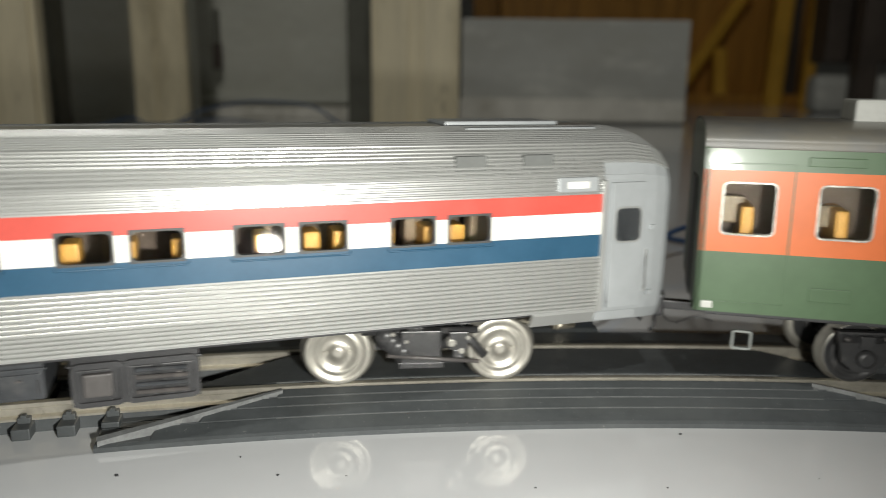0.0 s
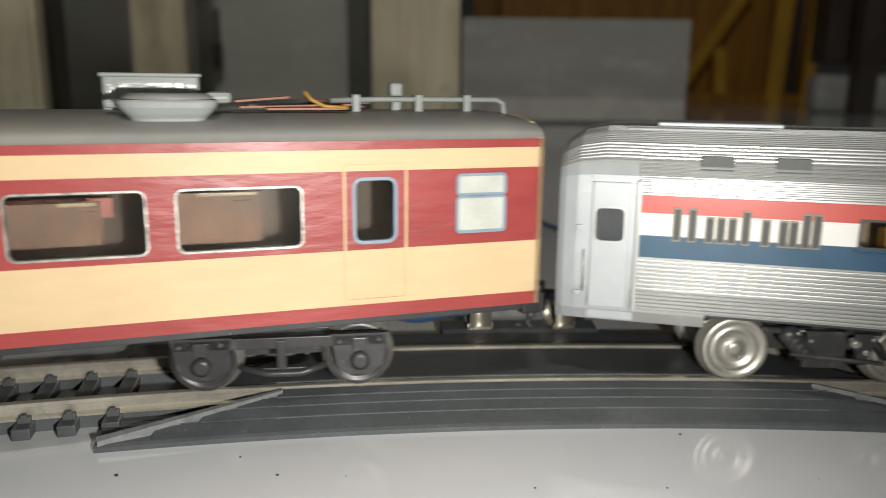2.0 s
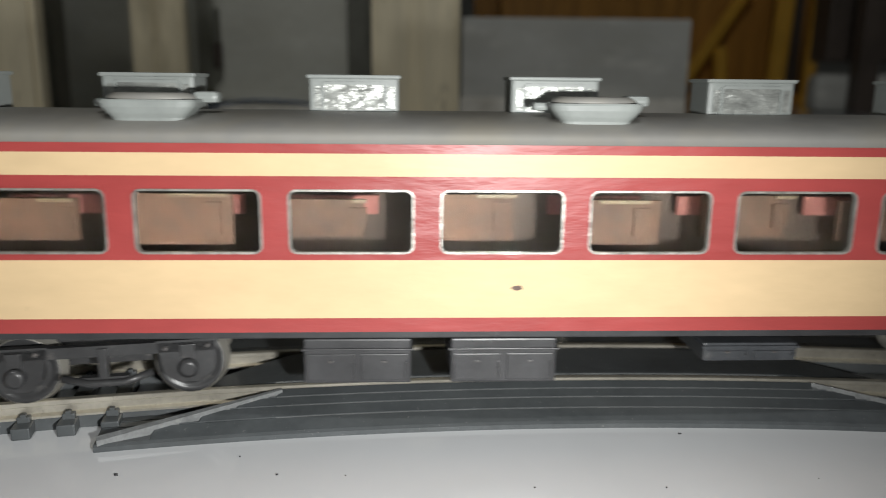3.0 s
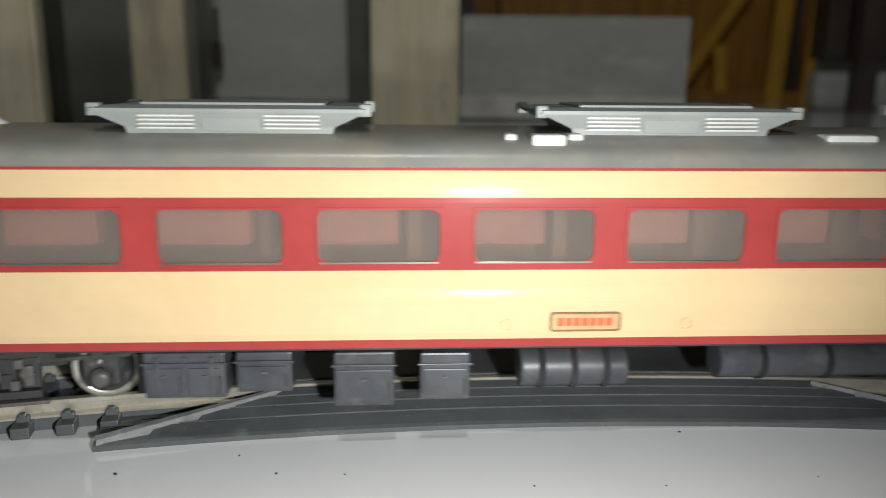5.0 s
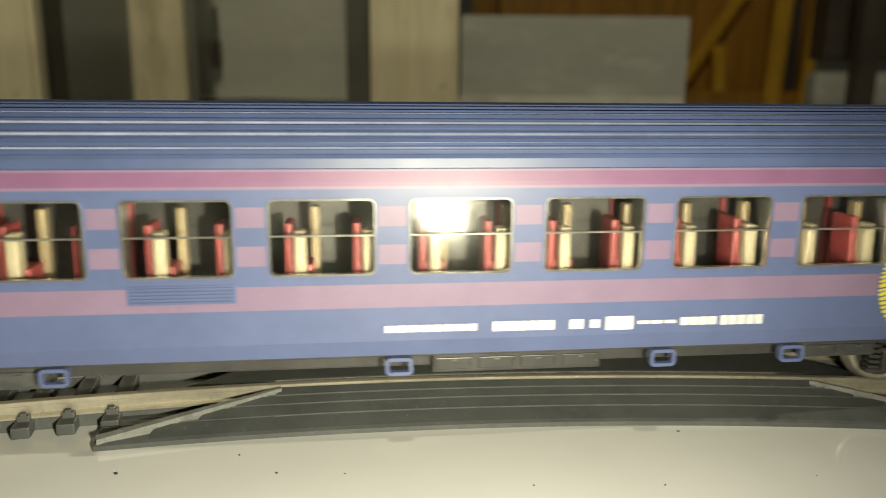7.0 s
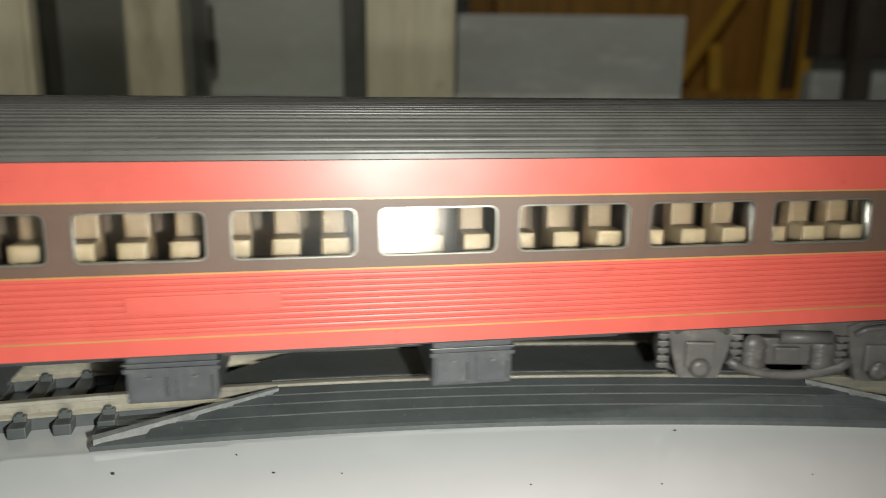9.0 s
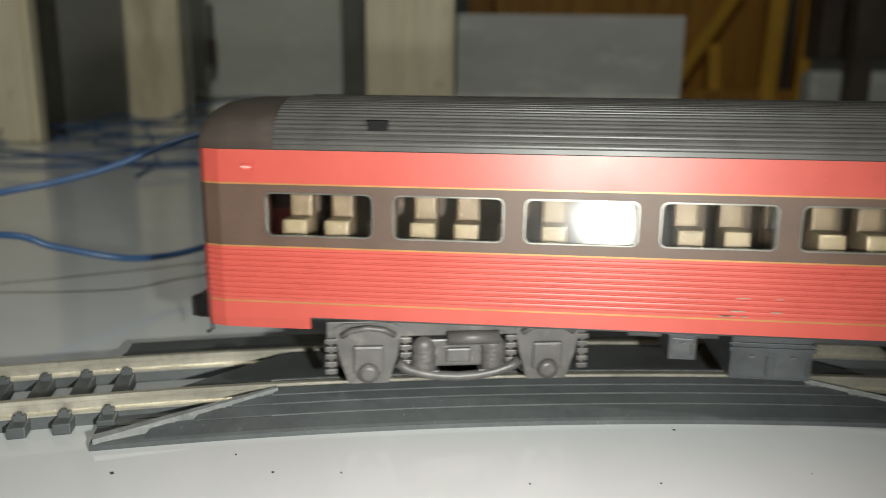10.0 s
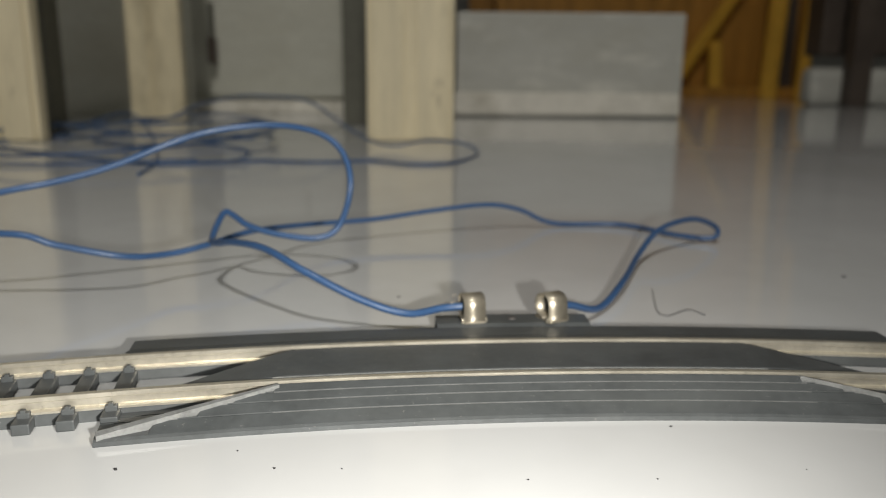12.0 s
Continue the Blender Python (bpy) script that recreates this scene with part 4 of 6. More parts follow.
    # painted maker's word in dark capitals with a pale edge, kept as plain blocks
    for x, wd, tall, bars in ((-118.9, 4.6, 4.8, 2), (-114.0, 5.0, 3.6, 3), (-108.7, 2.6, 4.8, 1), (-105.8, 2.2, 3.6, 1), (-103.3, 2.9, 3.6, 2), (-100.1, 3.0, 4.8, 2)):
        d = wd / bars
        for k in range(bars):
            x0 = x + d * k
            o = part("emblem_edge", boxed(x0 - 0.1, x0 + 1.25, -18.14, -17.6, 29.35, 29.7 + tall + 0.3, 0.05), M_SEAT_IVORY, c)
            part("emblem_bar", boxed(x0 + 0.12, x0 + 1.02, -18.22, -17.7, 29.6, 29.7 + tall, 0.05), M_INK, o, "dark upright bar with pale edge")
    decal(c, "number_panel", -8.2, 0.2, 21.0, 22.8, 18.1, M_GREY_FIT)
    glyphs(c, "number_plate", -7.2, -0.8, 21.4, 22.4, 18.3, M_GREY_UNDER, 6, 0.4)
    for x0, x1, z0 in ((-73.5, -59.5, 9.5), (-29, -23.2, 9.4), (-18, -2.0, 8.6), (5, 22, 8.6), (25.5, 32, 9.5), (36, 42, 11)):
        underbox(c, x0, x1, z0, 16.8, 14.5, M_GREY_UNDER, 0)
    x0, x1 = 45, 62
    b = underbox(c, x0, x1, 8.8, 16.8, 13.6, M_UNDER, 0, "open black equipment rack")
    part("rack_frame", ring(bmesh.new(), x0 + 7.6, x1 - 0.8, 9.6, 14.6, 0.4, 0.7, -14.3, -13.0), M_UNDER, b)
    part("rack_frame", ring(bmesh.new(), x0 + 0.8, x0 + 6.4, 9.6, 14.6, 0.4, 0.7, -14.3, -13.0), M_UNDER, b)
    part("rack_panel", boxed(x0 + 1.6, x0 + 5.4, -14.6, -13.4, 10.4, 13.8, 0.3), M_BOGIE_GREY, b)
    for k in range(4):
        part("rack_tube", tube(bmesh.new(), [(x0 + 8.4, -14.2, 10.4 + k * 1.1), (x1 - 1.6, -14.2, 10.2 + k * 1.1)], 0.35, 8), M_GREY_UNDER if k % 2 else M_BOGIE_GREY, b)
    bogie(c, 98.8, 102, "inside", (-13.5, 13.5), M_BOGIE, 5.5, 14.0)
    bogie(c, -95.8, 102, "inside", (-13.5, 13.5), M_BOGIE, 5.5, 14.0)
    for s in (-1, 1):
        coupler(c, s * L / 2, s, 14.0)
        part("step_bracket", tube(bmesh.new(), [(s * 112, -15, 16.0), (s * 113.4, -15.5, 15.4), (s * 114.5, -15.2, 16.2)], 0.3, 6), M_CLIP, c)
    return c


def rounded_roof(w, eave, top, n=8, flat=0.0):
    out = []
    for k in range(n + 1):
        a = k / n * math.pi / 2
        out.append((w * math.cos(a) ** 0.75, eave + (top - eave) * math.sin(a) ** 0.9))
    out[-1] = (0.0, top)
    return out


def express_coach():
    """Glossy cream and maroon express coach with long roof units."""
    L, w = 244.0, 17.0
    c = tagged(new("passenger_coach"), "glossy cream and maroon express coach with long grey roof units", "coach", "coaches of the train")
    side = [(16.6, 16.7), (17.08, 19.0), (17.2, 22.0), (17.22, 22.9), (17.2, 23.5), (17.14, 24.1), (17.05, 24.6), (16.94, 25.1), (16.88, 25.5), (16.86, 26.0), (16.86, 36.0), (16.84, 37.4), (16.78, 38.4), (16.68, 39.4), (16.53, 40.4), (16.16, 42.1)]
    starts = [-78.6 + 21.3 * k for k in range(8)]
    wins = [(x, x + 17.0, 29.0, 36.7, 1.3) for x in starts]
    small = [(93.8, 99.8, 29.0, 36.8, 1.0), (104.4, 110.6, 29.0, 36.8, 1.0), (-96.2, -89.6, 29.7, 33.6, 0.7), (-96.2, -89.6, 34.7, 36.9, 0.6), (-114.6, -110.0, 29.8, 38.4, 0.9)]
    holes = [h[:4] for h in wins + small]
    prof = dense(side, sorted({18.0, 28.0, 38.1, 41.7} | {h[2] for h in holes} | {h[3] for h in holes}))
    st = [(-L / 2, 0.9, 1, 99), (-L / 2 + 1.2, 0.975, 1, 99), (-L / 2 + 4, 1, 1, 99), (L / 2 - 4, 1, 1, 99), (L / 2 - 1.2, 0.985, 1, 99), (L / 2, 0.95, 1, 99)]
    bm = shell(st, prof, holes, [(18.02, 1), (28.02, 0), (38.12, 1), (41.72, 0), (99, 1)])
    thick(part("body", bm, [M_CREAM, M_RED], c, "cream body with maroon window band and sill"), 0.7)
    roof = [(16.1, 42.1)] + [(y, z) for y, z in rounded_roof(16.0, 42.25, 46.7, 9)]
    st2 = [(-L / 2, 0.9, 0.25, 42.1), (-L / 2 + 1.5, 0.95, 0.62, 42.1), (-L / 2 + 5, 0.99, 0.9, 42.1), (-L / 2 + 12, 1, 1, 42.1), (L / 2 - 12, 1, 1, 42.1), (L / 2 - 4, 0.99, 0.9, 42.1), (L / 2, 0.95, 0.6, 42.1)]
    part("roof", shell(st2, roof, [], [(99, 0)]), M_ROOF, c, "dusty grey rounded roof", smooth=True)
    skin_ends(c, prof + [(14.0, 42.6), (9, 43.0), (0, 43.2)], L, w, M_ROOF, width=0.89)
    for s in (-1, 1):
        for q in (-1, 1):
            out = [(s * 119.6, 16.9), (s * 118.4, 15.5), (s * 103.4, 15.5), (s * 102.2, 16.9)]
            part("end_skirt", plate(bmesh.new(), out if s > 0 else out[::-1], q * 16.2, q * 16.72), M_RED, c, "deeper maroon skirt at the end")
    for x0, x1, z0, z1, r in wins:
        window(c, x0 + 0.2, x1 - 0.2, z0 + 0.2, z1 - 0.2, w, M_RED, M_SMOKE, r, 0.28, 0.06, pane_in=0.25)
        part("window_trim", boxed(x0 + 0.4, x1 - 0.4, -w - 0.16, -w + 0.1, z0 + 0.02, z0 + 0.24), M_CHROME, c)
    for x0, x1, z0, z1, r in small[:4]:
        window(c, x0 + 0.2, x1 - 0.2, z0 + 0.2, z1 - 0.2, w, M_RED, M_SMOKE, r, 0.28, 0.06, pane_in=0.25)
    window(c, *small[4][:4], w, M_DULL, M_SMOKE, 0.8, 0.42, 0.3, round_out=True)
    # interior: seat rows and card lining
    part("lining", boxed(-100, 100, 3.5, 4.1, 16, 40), M_INSIDE, c)
    for k, x in enumerate(starts):
        part("seat_block", boxed(x - 1.5, x + 11.3, -10.5, -4.0, 30.2, 35.6, 0.6), M_PANEL_ROSE, c, "rose seat moulding")
        part("partition", boxed(x + 12.5, x + 14.6, -9.5, 3.4, 17, 39), M_INSIDE, c)
    # roof units
    for k, xc in enumerate((-48.2, 14.4, 77.0)):
        u = part("roof_unit", roof_unit(18.4), M_GREY_FIT, c, "long pale grey louvred roof unit")
        u.matrix_basis = pose(xc * MM, 0, 0)
        for s in (-1, 1):
            for off in (-8.6, 8.6):
                for j in range(4):
                    bar = boxed(off - 3.8, off + 3.8, min(s * 9.3, s * 10.6), max(s * 9.3, s * 10.6), 46.75 + j * 0.55, 47.0 + j * 0.55)
                    o = part("louvre", bar, M_WHITE_FIT, u)
            part("centre_panel", boxed(-4.0, 4.0, min(s * 9.5, s * 10.15), max(s * 9.5, s * 10.15), 46.4, 48.8, 0.1), M_GREY_FIT, u)
    for x in (-86.5, 112.5):
        bm = bmesh.new()
        lathe_zz(bm, [(3.7, 46.0), (3.4, 46.8), (2.1, 47.6), (1.5, 48.6), (1.3, 49.8), (0.9, 50.1), (0.0, 50.15)], x, 0)
        part("roof_ventilator", bm, M_WHITE_FIT, c, "round pale roof ventilator")
    for x0, x1, y in ((-10.0, -8.2, -10.4), (-6.4, -1.6, -12.0), (-1.0, 1.2, -10.4), (36.5, 44, -10.6)):
        part("roof_casting", boxed(x0, x1, y - 1.8, y + 2.0, 44.0, 46.4, 0.5), M_WHITE_FIT, c, "small white roof casting")
    # emblem, print and panels on the side
    for k, x in enumerate((-107.0, -104.2)):
        glyphs(c, "class_mark", x, x + 1.1, 35.9, 37.0, w - 0.1, M_MAUVE, 2, 0.6)
    part("emblem", plate(bmesh.new(), [(-121.4, 30.2), (-119.2, 29.8), (-117.8, 31.2), (-117.5, 33.4), (-118.6, 35.2), (-120.0, 34.6), (-119.2, 36.4), (-120.4, 37.4), (-121.6, 35.0)], -w - 0.12, -w + 0.6), M_OCHRE, c, "worn ochre winged emblem")
    o = part("number_plate", boxed(-3.6, 6.4, -w - 0.42, -w, 19.2, 21.9, 0.1), M_PLATE, c, "tan number plate with red marks")
    part("plate_edge", ring(bmesh.new(), -3.4, 6.2, 19.4, 21.7, 0.3, 0.25, -w - 0.5, -w), M_OCHRE, o)
    glyphs(o, "plate_print", -2.6, 5.4, 20.0, 21.1, w + 0.42, M_REDINK, 7, 0.8)
    for x in (-9.8, 16.0):
        part("jack_ring", ring(bmesh.new(), x - 0.7, x + 0.7, 19.4, 20.8, 0.6, 0.15, -w - 0.36, -w), M_CREAM, c)
    coach_floor(c, L, 16.2, 17.0)
    for x0, x1, z0, z1 in ((-117, -109, 9.6, 16), (-61.0, -49.6, 8.8, 15.6), (-48.0, -40.2, 9.6, 15.6), (-34.2, -25.6, 7.2, 15.4), (-21.8, -14.6, 8.0, 15.2)):
        underbox(c, x0, x1, z0, z1, 14.8, M_GREY_UNDER, 3 if x1 - x0 > 10 else 0)
    for x0, x1, z, r in ((-7.0, 9.0, 11.8, 3.0), (23, 57, 12.4, 2.7)):
        bm = tube(bmesh.new(), [(x0, -11.5, z), (x0 + 0.5, -11.5, z), (x1 - 0.5, -11.5, z), (x1, -11.5, z)], r, 16)
        t = part("air_tank", bm, M_GREY_UNDER, c, "grey cylindrical air tank")
        for f in (0.2, 0.5, 0.8):
            xx = x0 + (x1 - x0) * f
            part("tank_band", tube(bmesh.new(), [(xx - 0.5, -11.5, z), (xx + 0.5, -11.5, z)], r + 0.25, 16), M_UNDER, t)
    for s in (-1, 1):
        bogie(c, s * 84.3, 100, "box", (-12.5, 12.5), M_BOGIE, 5.2, 14.4, 0.78)
        coupler(c, s * L / 2, s, 13.5)
    return c


def lathe_zz(bm, prof, cx, cy, n=20):
    rings = [[bm.verts.new((cx + r * math.cos(k * math.tau / n), cy + r * math.sin(k * math.tau / n), z)) for k in range(n)] for r, z in prof if r > 0.01]
    for q, s in zip(rings, rings[1:]):
        for k in range(n):
            bm.faces.new((q[k], q[(k + 1) % n], s[(k + 1) % n], s[k])).smooth = True
    bm.faces.new(rings[-1])
    bm.faces.new(rings[0][::-1])
    bmesh.ops.recalc_face_normals(bm, faces=bm.faces[:])
    return bm


def roof_unit(h):
    """A boat-shaped roof unit: a wide lid over a narrower, sloping base."""
    bm = bmesh.new()
    lo = [(-h + 4.5, -9.8), (h - 4.5, -9.8), (h - 4.5, 9.8), (-h + 4.5, 9.8)]
    hi = [(-h - 0.5, -10.4), (h + 0.5, -10.4), (h + 0.5, 10.4), (-h - 0.5, 10.4)]
    vb = [bm.verts.new((x, y, 45.6)) for x, y in lo]
    vm = [bm.verts.new((x * 1.04, y, 47.0)) for x, y in lo]
    vt = [bm.verts.new((x, y, 49.0)) for x, y in hi]
    vu = [bm.verts.new((x, y, 49.5)) for x, y in hi]
    vz = [bm.verts.new((x * 0.9, y * 0.8, 49.9)) for x, y in hi]
    for q, s in ((vb, vm), (vm, vt), (vt, vu), (vu, vz)):
        for k in range(4):
            bm.faces.new((q[k], q[(k + 1) % 4], s[(k + 1) % 4], s[k]))
    bm.faces.new(vz)
    bm.faces.new(vb[::-1])
    bmesh.ops.recalc_face_normals(bm, faces=bm.faces[:])
    for s in (-1, 1):
        box(bm, min(s * (h - 0.5), s * (h + 1.2)), max(s * (h - 0.5), s * (h + 1.2)), -9.6, -7.6, 48.4, 50.2, 0.3)
        box(bm, min(s * (h - 0.5), s * (h + 1.2)), max(s * (h - 0.5), s * (h + 1.2)), 7.6, 9.6, 48.4, 50.2, 0.3)
    box(bm, -h * 0.7, h * 0.7, -7.5, 7.5, 49.7, 50.3, 0.2)
    return bm


def hand_painted_coach():
    """Older cream and maroon coach, brush-painted, with boxy roof gear and a bare current-collector frame."""
    L, w = 230.7, 17.0
    c = tagged(new("passenger_coach"), "hand-painted cream and maroon coach with boxy roof gear", "coach", "coaches of the train")
    side = [(16.9, 18.4), (17.0, 30.0), (17.0, 40.0), (17.0, 45.2)]
    starts = [59.9 - 21.0 * k for k in range(8)]
    wins = [(x, x + 17.6, 29.9, 39.0, 0.9) for x in starts]
    small = [(84.6, 91.4, 29.9, 39.9, 1.0)]
    holes = [h[:4] for h in wins + small]
    prof = dense(side, sorted({20.5, 29.0, 40.8, 43.9} | {29.9, 39.0, 39.9}))
    st = [(-L / 2, 1, 1, 99), (L / 2, 1, 1, 99)]
    bm = shell(st, prof, holes, [(20.52, 1), (29.02, 0), (40.82, 1), (43.92, 0), (99, 1)])
    thick(part("body", bm, [M_CREAM_HAND, M_RED_HAND], c, "brush-painted cream body with maroon bands"), 0.8)
    roof = [(17.0, 45.2)] + rounded_roof(16.8, 45.3, 49.0, 9)
    part("roof", shell([(-L / 2, 1, 0.8, 45.2), (-L / 2 + 5, 1, 1, 45.2), (L / 2 - 5, 1, 1, 45.2), (L / 2, 1, 0.8, 45.2)], roof, [], [(99, 0)]), M_ROOF_C, c, "matt grey arched roof", smooth=True)
    for s in (-1, 1):
        x = s * L / 2 - (0.8 if s > 0 else 0)
        part("end_wall", end_wall(prof + [(13, 47.6), (6, 48.4), (0, 48.6)], x, 1.0), M_CREAM_HAND if s > 0 else M_BROWN, c)
        part("gangway", boxed(min(x, x + s * 1.3), max(x, x + s * 1.3), -4.6, 4.6, 19, 40, 0.2), M_UNDER, c, "black gangway plate")
    for x0, x1, z0, z1, r in wins:
        window(c, x0 + 0.4, x1 - 0.4, z0 + 0.3, z1 - 0.3, w, M_DULL, M_GLASS_WORN, r, 0.3, 0.25, fill=M_RED_HAND)
    window(c, 85.1, 90.9, 30.4, 39.4, w, M_BLUEGREY, M_GLASS, 1.0, 0.5, 0.25, fill=M_RED_HAND)
    # end windows: white frosted lights in a pale blue frame
    for x0, x1, z0, z1 in ((101.2, 108.6, 31.2, 36.2), (101.2, 108.6, 37.0, 39.6), (-108.6, -101.2, 31.2, 36.2), (-108.6, -101.2, 37.0, 39.6)):
        f = part("window", ring(bmesh.new(), x0, x1, z0, z1, 0.3, 0.45, -w - 0.25, -w + 0.1), M_BLUEGREY, c)
        part("pane", boxed(x0, x1, -w - 0.08, -w + 0.1, z0, z1), M_FROST, f, "frosted white light")
    # door outline beside the end
    part("door", ring(bmesh.new(), 83.6, 92.6, 21.4, 41.4, 0.3, 0.35, -w - 0.2, -w + 0.1), M_CREAM_HAND, c, "thin raised door outline")
    part("paint_chip", plate(bmesh.new(), [(-13.8, 24.9), (-13.0, 24.5), (-12.1, 24.8), (-12.4, 25.3), (-13.4, 25.2)], -w - 0.06, -w + 0.2), M_BROWN, c, "brown chip in the cream paint")
    # interior cards, each a little different
    for k, x in enumerate(starts):
        hi, lo = (37.5 - (k % 2) * 0.8, 31.5 + (k % 3) * 0.6)
        part("lining_card", boxed(x - 2.5, x + 12.2 - (k % 3), -11.0, -10.2, lo - 1.5, hi), M_PANEL_TAN, c, "tan card lining")
        part("card_edge", boxed(x + 3.0 + 2.7 * (k % 3), x + 11.6 - (k % 2), -11.6, -10.9, hi - 0.45, hi + 0.1, 0.1), M_SEAT_CREAM, c, "pale torn card edge")
        part("lining_card", boxed(x + 8.2, x + 10.6, -11.5, -10.9, lo, hi - 1.2), M_PANEL_TAN, c)
        part("lining_card", boxed(x - 3, x + 12, -2.0, -1.2, 33.0, 36.0), M_PANEL_ROSE, c)
    part("lining", boxed(-108, 108, 3.0, 3.6, 18.6, 44), M_INSIDE, c)
    coach_floor(c, L, 16.2, 18.0)
    # roof gear: square hatches at the far edge and long bowl-shaped covers at the near edge
    for k, x in enumerate((57.5, 25.8, -5.5, -36.8, -68.0, -99.0)):
        b = part("roof_box", boxed(x - 6.9, x + 6.9, -1.0, 7.0, 47.6, 54.3, 0.5), M_GREY_FIT, c, "square pale grey roof box")
        part("box_panel", ring(bmesh.new(), x - 4.6, x + 4.6, 49.2, 53.0, 0.3, 0.45, -1.35, -0.9), M_GREY_FIT, b)
        part("box_lid", boxed(x - 7.2, x + 7.2, -1.3, 7.2, 53.9, 54.5, 0.2), M_GREY_FIT, b)
        part("mesh_panel", boxed(x - 4.5, x + 4.5, -1.15, -0.9, 49.2, 53.0), M_FOIL, b, "crinkled bright panel")
        for e in (-6.0, 5.2):
            part("mesh_panel", boxed(x + e, x + e + 1.0, -1.15, -0.9, 49.4, 52.8), M_FOIL, b)
    for x in (59.5, -2.0, -65.0):
        bm = bmesh.new()
        rows_ = [(46.4, 4.9, 3.0), (47.6, 5.0, 3.1), (48.3, 5.1, 3.2), (48.9, 5.7, 3.5), (49.8, 6.5, 3.8), (50.5, 6.8, 3.9), (50.8, 6.6, 3.8)]
        loops = []
        for z, hx, hy in rows_:
            loops.append([bm.verts.new((x + 0.4 + hx * abs(math.cos(a)) ** 0.4 * (1 if math.cos(a) > 0 else -1), -10.2 + hy * abs(math.sin(a)) ** 0.4 * (1 if math.sin(a) > 0 else -1), z)) for a in [math.tau * (k + 0.5) / 24 for k in range(24)]])
        for p, q in zip(loops, loops[1:]):
            for k in range(24):
                bm.faces.new((p[k], p[(k + 1) % 24], q[(k + 1) % 24], q[k]))
        bm.faces.new(loops[0][::-1])
        bm.faces.new(loops[-1])
        for fx in (-3.0, 3.6):
            box(bm, x + fx - 1.5, x + fx + 1.7, -13.9, -10.5, 45.9, 47.4, 0.3)
        box(bm, x + 5.6, x + 9.2, -8.6, -5.6, 50.2, 51.9, 0.7)
        box(bm, x - 8.2, x - 6.0, -9.2, -6.4, 49.6, 50.8, 0.5)
        bmesh.ops.recalc_face_normals(bm, faces=bm.faces[:])
        o = part("roof_scoop", bm, M_GREY_FIT, c, "bowl-shaped pale grey roof cover")
        lid = bmesh.new()
        lathe_zz(lid, [(6.3, 50.7), (6.1, 51.2), (5.2, 51.7), (0.0, 51.75)], 0, 0, 28)
        for v in lid.verts:
            v.co = Vector((x + 0.4 + v.co.x, -10.2 + v.co.y * 0.55, v.co.z))
        part("scoop_lid", lid, M_ROOF_C, o, "dull grey lid")
    # collector wreckage and pipes near the end
    for k, (p, q) in enumerate((((70, -4, 49.4), (88, -3, 49.8)), ((74, -6, 49.2), (86, -7, 49.3)), ((69, -8, 50.4), (77, -7, 51.0)), ((81, 2, 50.6), (90, -2, 49.4)))):
        bm = bmesh.new()
        a, b = Vector(p), Vector(q)
        d = (b - a).normalized().cross(Vector((0, 0, 1))) * 0.9
        vs = [bm.verts.new(v) for v in (a - d, b - d, b + d, a + d)]
        bm.faces.new(vs)
        o = thick(part("copper_strip", bm, M_COPPER, c, "bent copper strip"), 0.3)
    part("orange_wire", tube(bmesh.new(), [(79.5, -7, 52.0), (80.5, -7, 50.8), (82.5, -7.5, 49.8), (86, -8, 49.6)], 0.3, 6), M_SEAT_GOLD, c)
    part("pipe", tube(bmesh.new(), [(84, -4, 50.6), (92, -4, 50.8), (112.4, -4, 50.8), (113.6, -4, 50.2), (114, -4, 48.2), (114, -4, 46)], 0.45, 8), M_GREY_FIT, c, "bent grey roof pipe")
    for x in (88.0, 98.4, 106.8):
        part("pipe_bracket", boxed(x - 0.6, x + 0.6, -5.2, -2.8, 48.4, 51.6, 0.2), M_GREY_FIT, c)
    part("insulator", boxed(94.3, 96.3, -2.6, -0.6, 51.2, 53.4, 0.4), M_GREY_FIT, c, "grey insulator block")
    part("insulator_base", boxed(94.6, 96.0, -2.4, -0.8, 48.4, 51.4, 0.1), M_GREY_FIT, c)
    part("frame_bar", tube(bmesh.new(), [(72, 3, 49.6), (92, 3, 50.2)], 0.4, 6), M_GREY_FIT, c)
    for x0, x1, z0, z1, y in ((18, 33, 11.0, 14.0, 10), (-22, -6, 9.0, 16, 13), (-44, -28, 9.0, 16, 13)):
        underbox(c, x0, x1, z0, z1, y, M_GREY_UNDER if x0 > 0 else M_UNDER, 0)
    part("buffer_beam", boxed(93, 113, -12, 12, 16.2, 17.4, 0.2), M_CLIP, c)
    for s in (-1, 1):
        bogie(c, s * 76.5, 88, "wing", (-12.2, 12.2), M_BOGIE, 5.3, 13.2, 0.96)
        coupler(c, s * L / 2, s, 13.5)
    return c


